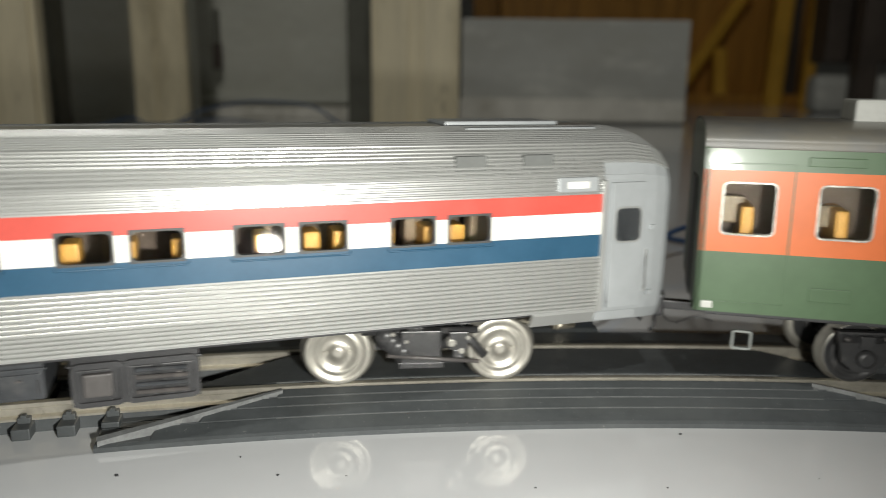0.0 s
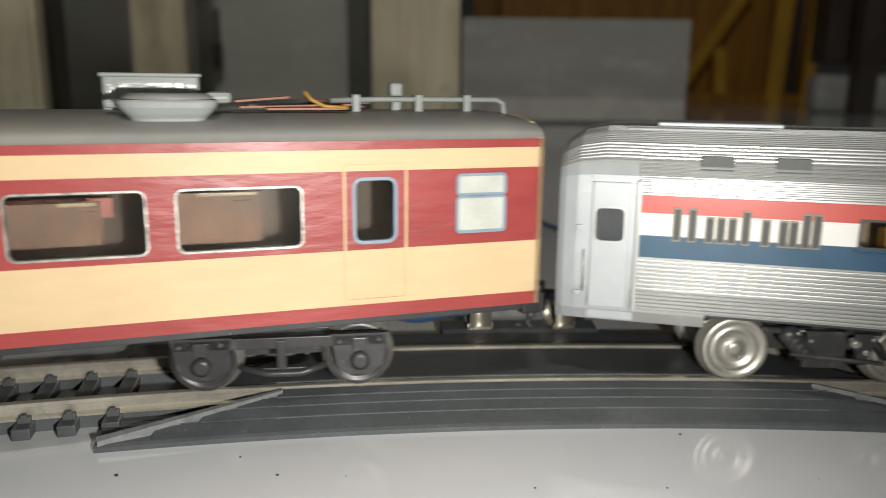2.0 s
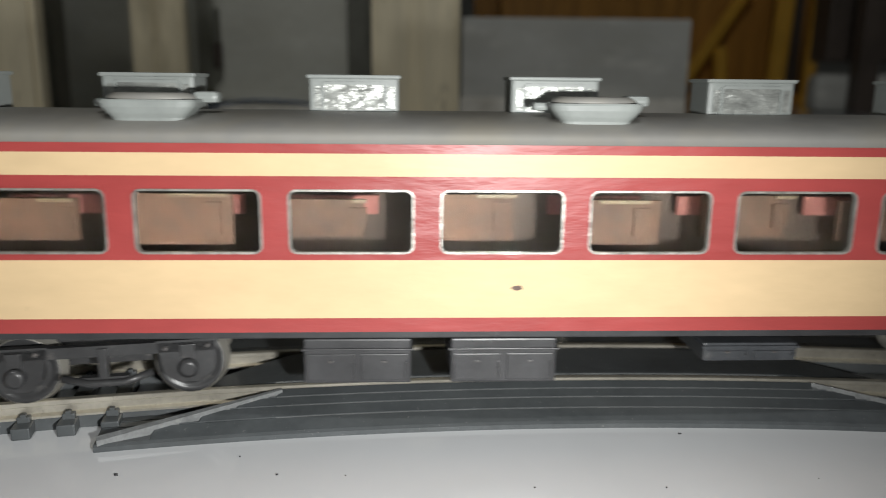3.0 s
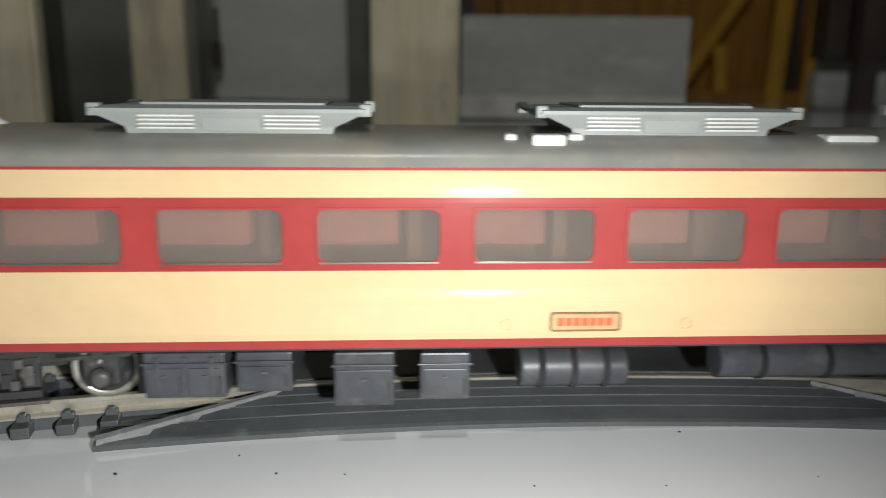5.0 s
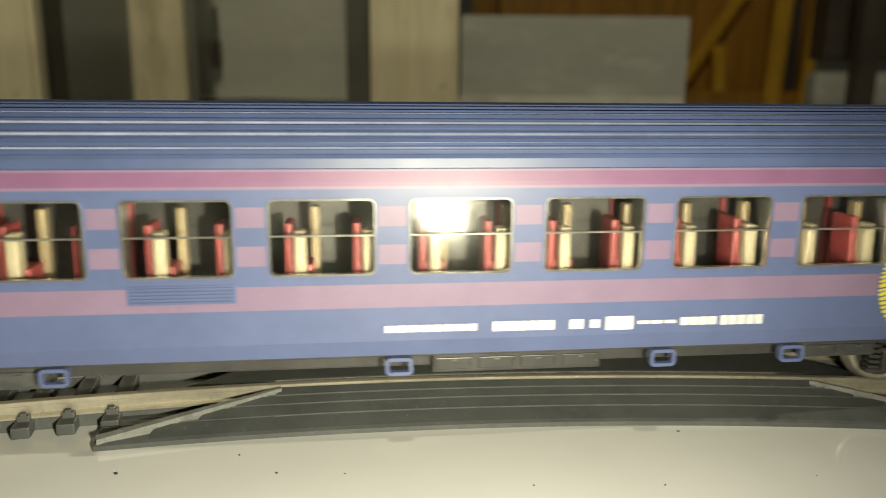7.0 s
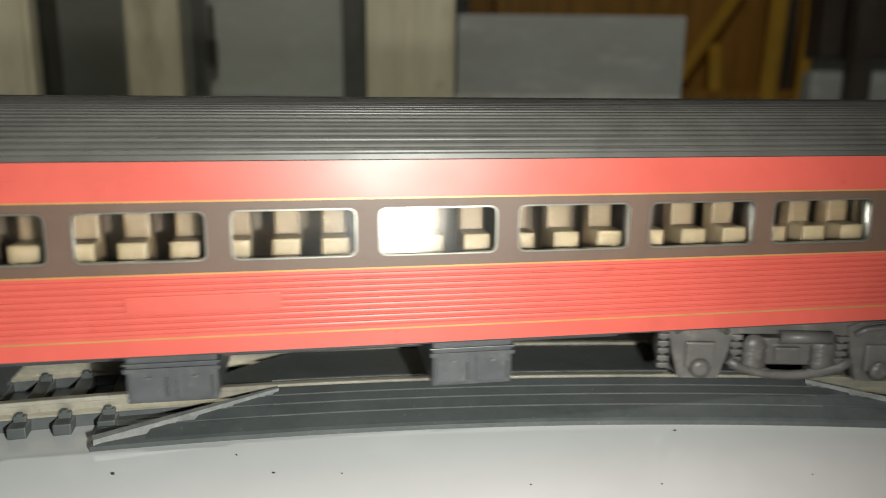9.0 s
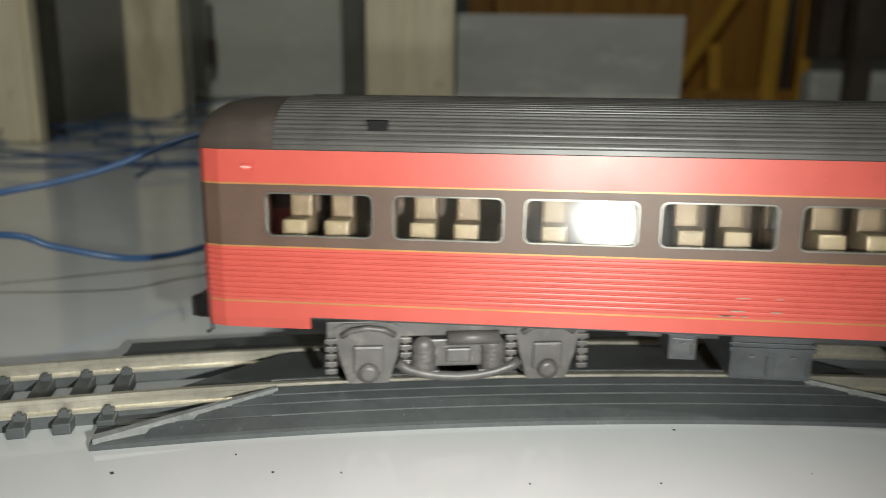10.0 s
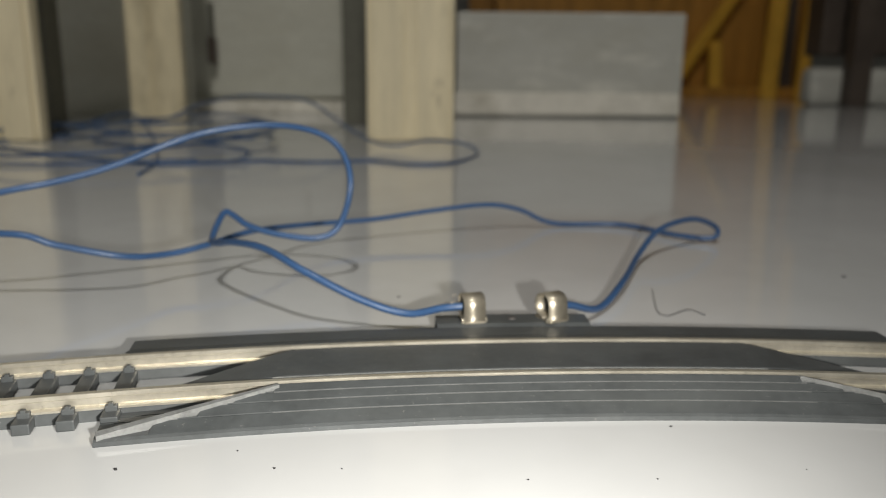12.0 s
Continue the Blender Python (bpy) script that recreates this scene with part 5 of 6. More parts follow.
def suburban_coach():
    """Green coach with an orange window band."""
    L, w = 231.0, 17.0
    c = tagged(new("passenger_coach"), "dark green coach with orange window band", "coach", "coaches of the train")
    side = [(17.0, 17.6), (17.0, 36), (17.0, 40.7), (16.8, 44.0)]
    starts = [-112.6 + 14.0 * k for k in range(16)]
    wins = [(x, x + 8.4, 30.2, 39.0) for x in starts]
    prof = dense(side, [27.6, 30.2, 39.0, 40.7])
    bm = shell([(-L / 2, 1, 1, 99), (L / 2, 1, 1, 99)], prof, wins, [(27.62, 0), (40.72, 1), (99, 0)])
    thick(part("body", bm, [M_GREEN, M_ORANGE], c, "green body with orange window band"), 0.7)
    roof = [(16.8, 44.0)] + rounded_roof(16.6, 44.1, 48.2, 8)
    part("roof", shell([(-L / 2, 1, 1, 44), (L / 2, 1, 1, 44)], roof, [], [(99, 0)]), M_ROOF, c, "grey arched roof", smooth=True)
    skin_ends(c, prof + [(13, 46.8), (6, 47.8), (0, 48.0)], L, w, M_GREEN)
    for x0, x1, z0, z1 in wins:
        window(c, x0 + 0.4, x1 - 0.4, z0 + 0.4, z1 - 0.4, w, M_DULL, M_GLASS, 0.8, 0.28, 0.2, fill=M_ORANGE)
    part("door", ring(bmesh.new(), -114.4, -102.2, 19.4, 41.6, 0.3, 0.25, -w - 0.15, -w + 0.1), M_GREEN, c, "thin raised door outline")
    for x in (-100.4, -58.4):
        part("vent_panel", boxed(x, x + 8, -w - 0.25, -w + 0.1, 41.6, 43.0, 0.1), M_GREEN, c)
        part("vent_panel", boxed(x + 2, x + 8, -w - 0.2, -w + 0.1, 20.4, 22.6, 0.1), M_GREEN, c)
    part("marker_light", boxed(-114.4, -112.6, -w - 0.5, -w + 0.1, 18.2, 19.4, 0.2), M_WHITE_FIT, c, "small pale marker")
    seats(c, [-108 + 14 * k for k in range(16)], 9, 19, 34.5, M_SEAT_GOLD, 4.0, 9, back=2.0)
    part("lining", boxed(-112, 112, -4.4, -3.6, 18, 43), M_INSIDE, c)
    for k, (x0, x1, z0, z1) in enumerate(wins):
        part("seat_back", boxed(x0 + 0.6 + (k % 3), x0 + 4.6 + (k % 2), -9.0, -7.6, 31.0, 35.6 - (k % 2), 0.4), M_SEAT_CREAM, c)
    for x in (-87, -40, 10):
        part("roof_ventilator", boxed(x - 5, x + 5, -5, 5, 47.2, 51.6, 0.6), M_WHITE_FIT, c, "pale roof ventilator")
    coach_floor(c, L, 16.0, 17.6)
    for x0, x1 in ((-50, -30), (-20, 0), (10, 40)):
        underbox(c, x0, x1, 8.6, 16, 13.5, M_UNDER, 2)
    part("step_iron", ring(bmesh.new(), -108.5, -106.0, 11.0, 13.6, 0.2, 0.35, -14.6, -13.8), M_GREY_FIT, c)
    for s in (-1, 1):
        bogie(c, s * 78, 95, "wing", (-12.2, 12.2), M_BOGIE, 5.2, 13.4, 0.96)
        coupler(c, s * L / 2, s, 13.5)
    return c


def star(cx, cz, r, turn):
    out = []
    for k in range(10):
        a = radians(turn + 36 * k + 90)
        q = r if k % 2 == 0 else r * 0.36
        out.append((cx + q * math.cos(a), cz + q * math.sin(a)))
    return out


def night_coach():
    """Blue and mauve night coach with a moon and stars."""
    L, w = 275.6, 16.5
    c = tagged(new("passenger_coach"), "blue and mauve striped night coach with moon and stars", "coach", "coaches of the train")
    side = [(15.9, 16.2), (16.5, 18.5), (16.5, 36), (16.5, 40.5), (16.2, 42.2)]
    starts = [-110.0 + 18.55 * k for k in range(12)]
    wins = [(x, x + 14.2, 27.9, 38.4) for x in starts]
    small = [(-121.8, -116.4, 31.1, 38.0), (115.0, 121.0, 31.1, 38.0)]
    doors = [(-134.4, -125.4, 20.2, 39.0), (125.4, 134.4, 20.2, 39.0)]
    cuts = [23.3, 26.6, 29.4, 32.1, 34.6, 37.3, 39.6, 40.0, 41.9, 27.9, 38.4, 31.1, 38.0]
    prof = dense(side, cuts)
    st = [(-L / 2, 0.86, 1, 99), (-L / 2 + 2, 0.93, 1, 99), (-L / 2 + 7, 1, 1, 99), (L / 2 - 7, 1, 1, 99), (L / 2 - 2, 0.93, 1, 99), (L / 2, 0.86, 1, 99)]
    bm = shell(st, prof, wins + small, [(23.32, 0), (26.62, 1), (29.42, 0), (32.12, 1), (34.62, 0), (37.32, 1), (39.62, 0), (40.02, 3), (41.92, 2), (99, 3)])
    thick(part("body", bm, [M_NIGHT, M_MAUVE, M_MAGENTA, M_MAUVE], c, "blue body with mauve stripes"), 0.7)
    base = [(16.2, 42.2)] + rounded_roof(16.0, 42.3, 50.0, 12)
    roof = dense(base, [])
    out = []
    for (y0, z0), (y1, z1) in zip(roof, roof[1:]):
        out.append((y0, z0))
        if z0 > 43.0 and y1 > 1:
            out += [(y0 * 0.97 + y1 * 0.03 + 0.02, z0 + 0.05), (y0 * 0.9 + y1 * 0.1 + 0.45, z0 * 0.9 + z1 * 0.1 + 0.5), (y0 * 0.8 + y1 * 0.2 + 0.02, z0 * 0.8 + z1 * 0.2)]
    out.append(roof[-1])
    st2 = [(-L / 2, 0.84, 0.35, 42.2), (-L / 2 + 2, 0.92, 0.66, 42.2), (-L / 2 + 6, 0.99, 0.86, 42.2), (-L / 2 + 16, 1, 1, 42.2), (L / 2 - 16, 1, 1, 42.2), (L / 2 - 6, 0.99, 0.86, 42.2), (L / 2 - 2, 0.92, 0.66, 42.2), (L / 2, 0.84, 0.35, 42.2)]
    part("roof", shell(st2, out, [], [(99, 0)]), M_NIGHT_ROOF, c, "dark blue ridged roof")
    for q in (-1, 1):
        for k in (2.2, 4.0, 5.8, 7.6, 9.6):
            a = k / 12 * math.pi / 2
            y, z = 16.0 * math.cos(a) ** 0.75 + 0.2, 42.3 + 7.7 * math.sin(a) ** 0.9 + 0.2
            # pale colour gives each ridge its painted highlight
            part("roof_ridge", tube(bmesh.new(), [(-L / 2 + 16, q * y, z), (L / 2 - 16, q * y, z)], 0.2, 6), M_RIDGE, c, "thin roof ridge, paled as if catching light")
    skin_ends(c, prof + [(14, 44.5), (7, 45.6), (0, 46.0)], L, w, M_NIGHT, width=0.9)
    for x0, x1, z0, z1 in wins:
        window(c, x0 + 0.3, x1 - 0.3, z0 + 0.3, z1 - 0.3, w, M_SHINE, M_GLASS, 0.7, 0.26, 0.25, bar=33.4, pane_in=0.3, tilt=6.8, fill=M_NIGHT)
    for x0, x1, z0, z1 in small:
        window(c, x0 + 0.4, x1 - 0.4, z0 + 0.4, z1 - 0.4, w, M_DULL, M_GLASS, 0.7, 0.35, 0.15, fill=M_NIGHT)
        part("blind", boxed(x0 + 0.3, x0 + (x1 - x0) * 0.62, -w + 1.6, -w + 2.0, z0, z1), M_CURTAIN, c, "pink blind")
    part("blind", boxed(95.4, 107.6, -w + 3.6, -w + 4.2, 28, 38.2), M_CURTAIN, c, "pink blind")
    part("blind", boxed(-109.4, -104.0, -w + 1.6, -w + 2.2, 28, 38.2), M_CURTAIN, c, "pink blind")
    for x0, x1, z0, z1 in doors:
        for q in (-1, 1):
            o = part("door", boxed(x0, x1, min(q * (w - 0.8), q * (w + 0.18)), max(q * (w - 0.8), q * (w + 0.18)), z0, z1, 0.15), M_DOOR_RED, c, "bright red entrance door")
            f = part("door_window", ring(bmesh.new(), (x0 + x1) / 2 - 1.3, (x0 + x1) / 2 + 1.3, 30.6, 37.6, 0.8, 0.4, q * (w + 0.4), q * w), M_DULL, o)
            part("door_pane", plate(bmesh.new(), rounded((x0 + x1) / 2 - 1.3, (x0 + x1) / 2 + 1.3, 30.6, 37.6, 0.8), q * (w + 0.1), q * (w + 0.24)), M_DARKGLASS, f)
            part("step_well", boxed(x0 + 0.4, x1 + 0.2, min(q * (w - 2.5), q * (w + 0.1)), max(q * (w - 2.5), q * (w + 0.1)), 16.4, 20.0, 0.1), M_UNDER, c, "black step well")
            part("footstep", boxed(x0 - 0.5, x1 + 0.8, min(q * (w - 3.5), q * (w + 0.6)), max(q * (w - 3.5), q * (w + 0.6)), 14.4, 15.2, 0.2), M_UNDER, c)
    # seats: ivory backs edged in wine red
    seats(c, [-106 + 9.27 * k for k in range(24)], 12.4, 18, 33.6, M_SEAT_IVORY, 1.0, 2.6, back=1.7)
    seats(c, [-104.2 + 9.27 * k for k in range(24)], 7.0, 18, 36.0, M_SEAT_CREAM, 0.9, 2.0, back=1.4)
    seats(c, [-107.6 + 9.27 * k for k in range(24)], 9.8, 18, 34.4, M_SEAT_WINE, 3.2, 5, back=1.2, seat_z=28.6)
    part("lining", boxed(-118, 118, 1.0, 1.6, 17, 41), M_UNDER, c)
    for k in range(11):
        part("partition", boxed(-94.6 + 18.55 * k - 0.4, -94.6 + 18.55 * k + 0.4, 0, 14, 17, 41), M_SEAT_WINE, c)
    coach_floor(c, L, 15.8, 16.6)
    # moon, stars and print
    n = 14
    moon = [(75.6 + 5.6 * math.cos(radians(a)) * 0.9, 24.9 + 7.0 * math.sin(radians(a))) for a in [95 + 215 * k / n for k in range(n + 1)]]
    moon += [(78.6 + 4.2 * math.cos(radians(a)) * 0.9 - 0.2, 25.9 + 6.6 * math.sin(radians(a))) for a in [292 - 178 * k / n for k in range(n + 1)]]
    part("moon_print", plate(bmesh.new(), moon, -w - 0.1, -w + 0.2), M_YELLOW, c, "yellow crescent moon")
    rng = random.Random(21)
    for k in range(19):
        # brush-like notches at both edges of the crescent
        z = 18.9 + k * 0.66
        edge = 75.6 - 5.04 * math.sqrt(max(0.0, 1 - ((z - 24.9) / 7.0) ** 2))
        n = rng.uniform(1.0, 2.6)
        part("moon_stroke", plate(bmesh.new(), [(edge - 0.3, z), (edge + n, z + 0.45), (edge + n, z + 0.6), (edge - 0.3, z + 0.26)], -w - 0.14, -w), M_NIGHT, c)
        inner = 78.4 - 3.78 * math.sqrt(max(0.0, 1 - ((z - 25.9) / 6.6) ** 2))
        if k % 2:
            part("moon_stroke", plate(bmesh.new(), [(inner - rng.uniform(0.6, 1.4), z + 0.1), (inner + 0.3, z + 0.4), (inner + 0.3, z + 0.62), (inner - 0.5, z + 0.34)], -w - 0.143, -w), M_NIGHT, c)
    sc = (((81.8, 20.2), 2.7), ((87.0, 19.2), 2.9), ((91.9, 20.7), 2.7), ((98.0, 19.9), 2.7), ((96.3, 24.3), 2.9), ((101.7, 23.0), 2.7), ((107.0, 22.2), 2.7), ((110.4, 25.4), 3.4), ((115.4, 27.2), 2.6), ((120.0, 28.0), 2.5))
    for k, ((x, z), r) in enumerate(sc):
        part("star_print", plate(bmesh.new(), star(x, z, r, (k * 37) % 50 - 20), -w - 0.1 - 0.003 * k, -w + 0.2), M_PRINT, c, "rough white star")
        for j in range(3):
            # blue gaps between the strokes of the star
            u, v = x + rng.uniform(-1.4, 0.6), z + rng.uniform(-1.1, 1.1)
            g = rng.uniform(1.0, 2.0)
            part("star_stroke", plate(bmesh.new(), [(u, v), (u + g, v + g * 0.45), (u + g, v + g * 0.45 + 0.2), (u, v + 0.22)], -w - 0.17, -w), M_NIGHT, c)
    lettering("lettering", "Sleep", 2.9, 77.4, -w - 0.08, 24.6, M_YELLOW, c)
    lettering("lettering", "erette", 2.9, 84.0, -w - 0.08, 24.6, M_PRINT, c)
    for x in (91.0, -95.3):
        lettering("lettering", "2", 4.3, x - 0.5, -w - 0.12, 34.8, M_PRINT, c, bold=0.09)
        for z in (28.6, 31.8):
            o = part("pictogram", boxed(x - 0.3, x + 1.9, -w - 0.1, -w + 0.1, z, z + 2.3, 0.05), M_PRINT, c, "small white sign")
            part("pictogram_bar", boxed(x + 0.1, x + 1.2, -w - 0.16, -w + 0.1, z + 1.3, z + 1.8), M_NIGHT, o)
            part("pictogram_bar", boxed(x + 0.6, x + 1.6, -w - 0.16, -w + 0.1, z + 0.4, z + 0.9), M_NIGHT, o)
    for x0, x1, n, h in ((-2, 11, 8, 1.0), (13, 22, 7, 1.4), (24, 26, 1, 1.4), (27, 28.4, 1, 1.2), (29.3, 33.3, 1, 2.0), (34, 40, 3, 0.5), (40.4, 46, 4, 1.2), (46.4, 53, 5, 1.4)):
        glyphs(c, "number_print", x0, x1, 20.2 - h / 2, 20.2 + h / 2, w, M_PRINT, n, 0.85 if n > 1 else 1.0)
    o = decal(c, "logo_panel", -88.8, -77.6, 18.9, 22.7, w, M_DOOR_RED, "red logo panel")
    part("logo_shape", plate(bmesh.new(), [(-83.6, 20.8), (-82.2, 22.0), (-79.6, 22.0), (-78.2, 20.8), (-79.6, 19.6), (-82.2, 19.6)], -w - 0.2, -w), M_PRINT, o, "white arrow shape")
    for x in (-81.9, -80.6):
        part("logo_gap", boxed(x, x + 0.5, -w - 0.24, -w, 20.2, 21.4), M_DOOR_RED, o)
    part("logo_gap", boxed(-82.4, -79.4, -w - 0.24, -w, 20.62, 20.98), M_DOOR_RED, o)
    for k in range(9):
        x = -76.4 + k * 2.35 + (k // 3) * 0.85
        part("operator_block", boxed(x + 0.1, x + 1.75, -w - 0.1, -w + 0.1, 19.6, 21.95, 0.04), M_PRINT, c)
    for x, z, wd, hh in ((-121.4, 18.2, 2.2, 1.2), (-124.6, 19.4, 1.2, 2.0), (-101, 17.2, 1.6, 0.7), (-89.4, 16.9, 1.2, 0.5), (118.5, 17.6, 2.0, 1.2), (101.2, 17.2, 1.6, 0.7), (113, 17.4, 1.4, 0.5)):
        decal(c, "sign_print", x, x + wd, z, z + hh, w - 0.2, M_YELLOW if wd > 1.9 else M_PRINT, t=0.3)
    # louvred grille below one window
    g = part("grille", boxed(-35.6, -21.6, -w - 0.12, -w + 0.2, 24.4, 27.0, 0.1), M_NIGHT, c, "blue louvred grille")
    for j in range(5):
        part("grille_slat", boxed(-35.2, -22.0, -w - 0.3, -w, 24.6 + j * 0.48, 24.8 + j * 0.48), M_NIGHT, g)
    for s in (-1, 1):
        g = part("roof_louvre", boxed(*sorted((s * 120, s * 129)), -15.6, -13, 43.4, 47.0, 0.2), M_NIGHT_ROOF, c)
        for j in range(5):
            part("louvre_slat", boxed(*sorted((s * 120.4, s * 128.6)), -15.9, -14, 43.8 + j * 0.62, 44.05 + j * 0.62), M_RIDGE, g)
    for x in (-46, 38.5, 58.5, 0.0):
        part("jack_bracket", ring(bmesh.new(), x - 1.4, x + 1.4, 13.6, 15.2, 0.2, 0.5, -w + 0.6, -w + 1.6), M_NIGHT, c, "blue bracket")
    underbox(c, -62, -48, 11.8, 16, 13, M_GREY_UNDER, 0)
    underbox(c, 5, 30, 12.2, 16, 13, M_UNDER, 0)
    underbox(c, 62, 74, 12.6, 16, 13, M_GREY_UNDER, 0)
    part("truss", boxed(-70, 70, -11, 11, 12.6, 15.6, 0.3), M_UNDER, c)
    for s in (-1, 1):
        bogie(c, s * 97.0, 107, "spring", (-13.2, 13.2), M_BOGIE, 5.2, 14.0, 0.8)
        coupler(c, s * L / 2, s, 13.0)
    return c


def red_coach():
    """Vermilion coach with a brown window band and a black ribbed roof."""
    L, w = 254.0, 17.5
    c = tagged(new("passenger_coach"), "vermilion coach with brown window band and black ribbed roof", "coach", "coaches of the train")
    base = [(17.2, 15.4), (17.5, 17.0), (17.5, 30), (17.5, 38), (17.4, 43.2)]
    prof = ribbed(base, 20.3, 28.0, 0.85, 0.2)
    starts = [-115.9 + 19.5 * k for k in range(12)]
    wins = [(x - 0.5, x + 15.9, 30.2, 36.8) for x in starts]
    prof = dense(prof, [28.35, 28.6, 30.2, 36.8, 38.0, 38.25, 19.6, 19.85])
    st = [(-L / 2, 0.9, 1, 99), (-L / 2 + 1, 0.96, 1, 99), (-L / 2 + 3.5, 1, 1, 99), (L / 2 - 3.5, 1, 1, 99), (L / 2 - 1, 0.96, 1, 99), (L / 2, 0.9, 1, 99)]
    skirt = []
    for s in (-1, 1):
        skirt.append((*sorted((0.0, s * 110.0)), 14, 17.4))
    prof = dense(prof, [17.4])
    bm = shell(st, prof, wins + skirt, [(19.6, 0), (19.86, 2), (28.36, 0), (28.61, 2), (38.01, 1), (38.26, 2), (99, 0)])
    thick(part("body", bm, [M_VERM, M_BROWN, M_GOLD], c, "vermilion body with fluted lower side and brown window band"), 0.7)
    rbase = [(17.4, 43.2)] + rounded_roof(17.1, 43.3, 50.8, 12)
    rr = ribbed(rbase, 43.9, 50.6, 0.85, 0.3)
    xr = L / 2 - 12
    part("roof", shell([(-xr, 1, 1, 43.2), (xr, 1, 1, 43.2)], rr, [], [(99, 0)]), M_BLACK_ROOF, c, "black ribbed roof")
    for s in (-1, 1):
        stn = [(s * xr, 0.995, 0.99, 43.2), (s * (L / 2 - 5), 0.99, 0.97, 43.2), (s * (L / 2 - 1.5), 0.96, 0.88, 43.2), (s * L / 2, 0.92, 0.78, 43.2)]
        stn = sorted(stn)
        part("roof_end", shell(stn, rbase, [], [(99, 0)]), M_ROOF_END, c, "smooth black-brown roof end", smooth=True)
        x = s * L / 2 - (0.8 if s > 0 else 0)
        part("end_wall", end_wall(base + [(15, 45.6), (9, 48.2), (0, 49.2)], x, 0.9), M_VERM, c)
        part("gangway", boxed(min(x, x + s * 1.6), max(x, x + s * 1.6), -6, 6, 16, 43, 0.4), M_UNDER, c, "black gangway")
        part("roof_hatch", boxed(*sorted((s * 97.8, s * 100.8)), -16.6, -14.0, 45.9, 47.7, 0.2), M_HATCH, c, "small black roof hatch")
        part("marker_light", tube(bmesh.new(), [(s * 119.6, -17.3, 40.6), (s * 118.0, -17.8, 40.6)], 0.6, 10), M_VERM, c, "small red marker")
    for x0, x1, z0, z1 in wins:
        window(c, x0 + 0.15, x1 - 0.15, z0 + 0.15, z1 - 0.15, w, M_CHROME, M_GLASS_WORN, 0.9, 0.22, 0.12, pane_in=0.3, tilt=7.6, fill=M_BROWN)
    # pale seats, dimmed in colour for window shade: a low cushion row and tall backs behind
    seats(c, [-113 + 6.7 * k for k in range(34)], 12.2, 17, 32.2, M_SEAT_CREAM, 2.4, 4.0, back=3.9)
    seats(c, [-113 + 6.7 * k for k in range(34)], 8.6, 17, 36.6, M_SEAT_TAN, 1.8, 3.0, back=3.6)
    part("lining", boxed(-118, 118, 0.2, 0.8, 17, 43), M_INSIDE, c)
    part("name_board", boxed(-13.2, 6.8, -w - 0.35, -w + 0.1, 23.4, 25.7, 0.12), M_VERM, c, "blank red name board")
    rng = random.Random(4)
    for k in range(7):
        x = rng.uniform(-52, -38)
        z = rng.choice((20.2, 21.0, 23.0, 25.4, 26.2))
        decal(c, "paint_chip", x, x + rng.uniform(0.6, 2.2), z, z + 0.14, w + 0.12, M_SEAT_IVORY, t=0.12)
    glyphs(c, "faded_print", -37, 0, 39.6, 40.9, w - 0.07, M_VERM, 7, 0.3)
    coach_floor(c, L, 16.6, 17.6)
    for x0, x1, z0, y in ((-54.5, -50.3, 11.5, 13), (-45.5, -33.5, 9.4, 14.5), (-14.6, -2.4, 9.4, 14.5), (28, 40, 9.4, 14.5)):
        underbox(c, x0, x1, z0, 17.0, y, M_GREY_UNDER, 0, "grey equipment box")
        if x1 - x0 > 6:
            part("box_lip", boxed(x0 - 0.3, x1 + 0.3, -y - 0.3, -y + 0.3, 14.0, 14.6), M_GREY_UNDER, c)
    part("truss", boxed(-60, 60, -7, 7, 13.0, 15.4, 0.3), M_UNDER, c)
    for s in (-1, 1):
        bogie(c, s * 90.0, 98, "equaliser", (-14.4, 14.4), M_BOGIE_GREY, 5.0, 14.4, 0.9, "grey sprung truck with dipping equaliser bars")
        coupler(c, s * L / 2, s, 13.5)
    return c


COACHES = ((suburban_coach(), 1.9249, 95), (silver_coach(), 1.3447, 102), (hand_painted_coach(), 0.7663, 88),
           (express_coach(), 0.2055, 100), (night_coach(), -0.3962, 107), (red_coach(), -1.0078, 98))


# ---- cables on the floor behind the track
def smooth_path(points, n=8):
    """Catmull-Rom through the points."""
    P = [Vector(p) for p in points]
    P = [P[0] * 2 - P[1]] + P + [P[-1] * 2 - P[-2]]
    out = []
    for i in range(1, len(P) - 2):
        a, b, c, d = P[i - 1:i + 3]
        for k in range(n):
            t = k / n
            out.append(0.5 * (2 * b + (c - a) * t + (2 * a - 5 * b + 4 * c - d) * t * t + (3 * b - a - 3 * c + d) * t ** 3))
    out.append(P[-2])
    return out


def cable(points, r, label):
    ob = link("cable", tube(bmesh.new(), smooth_path(points), r, 10), M_WIRE_BLUE)
    return tagged(ob, label, "cable")


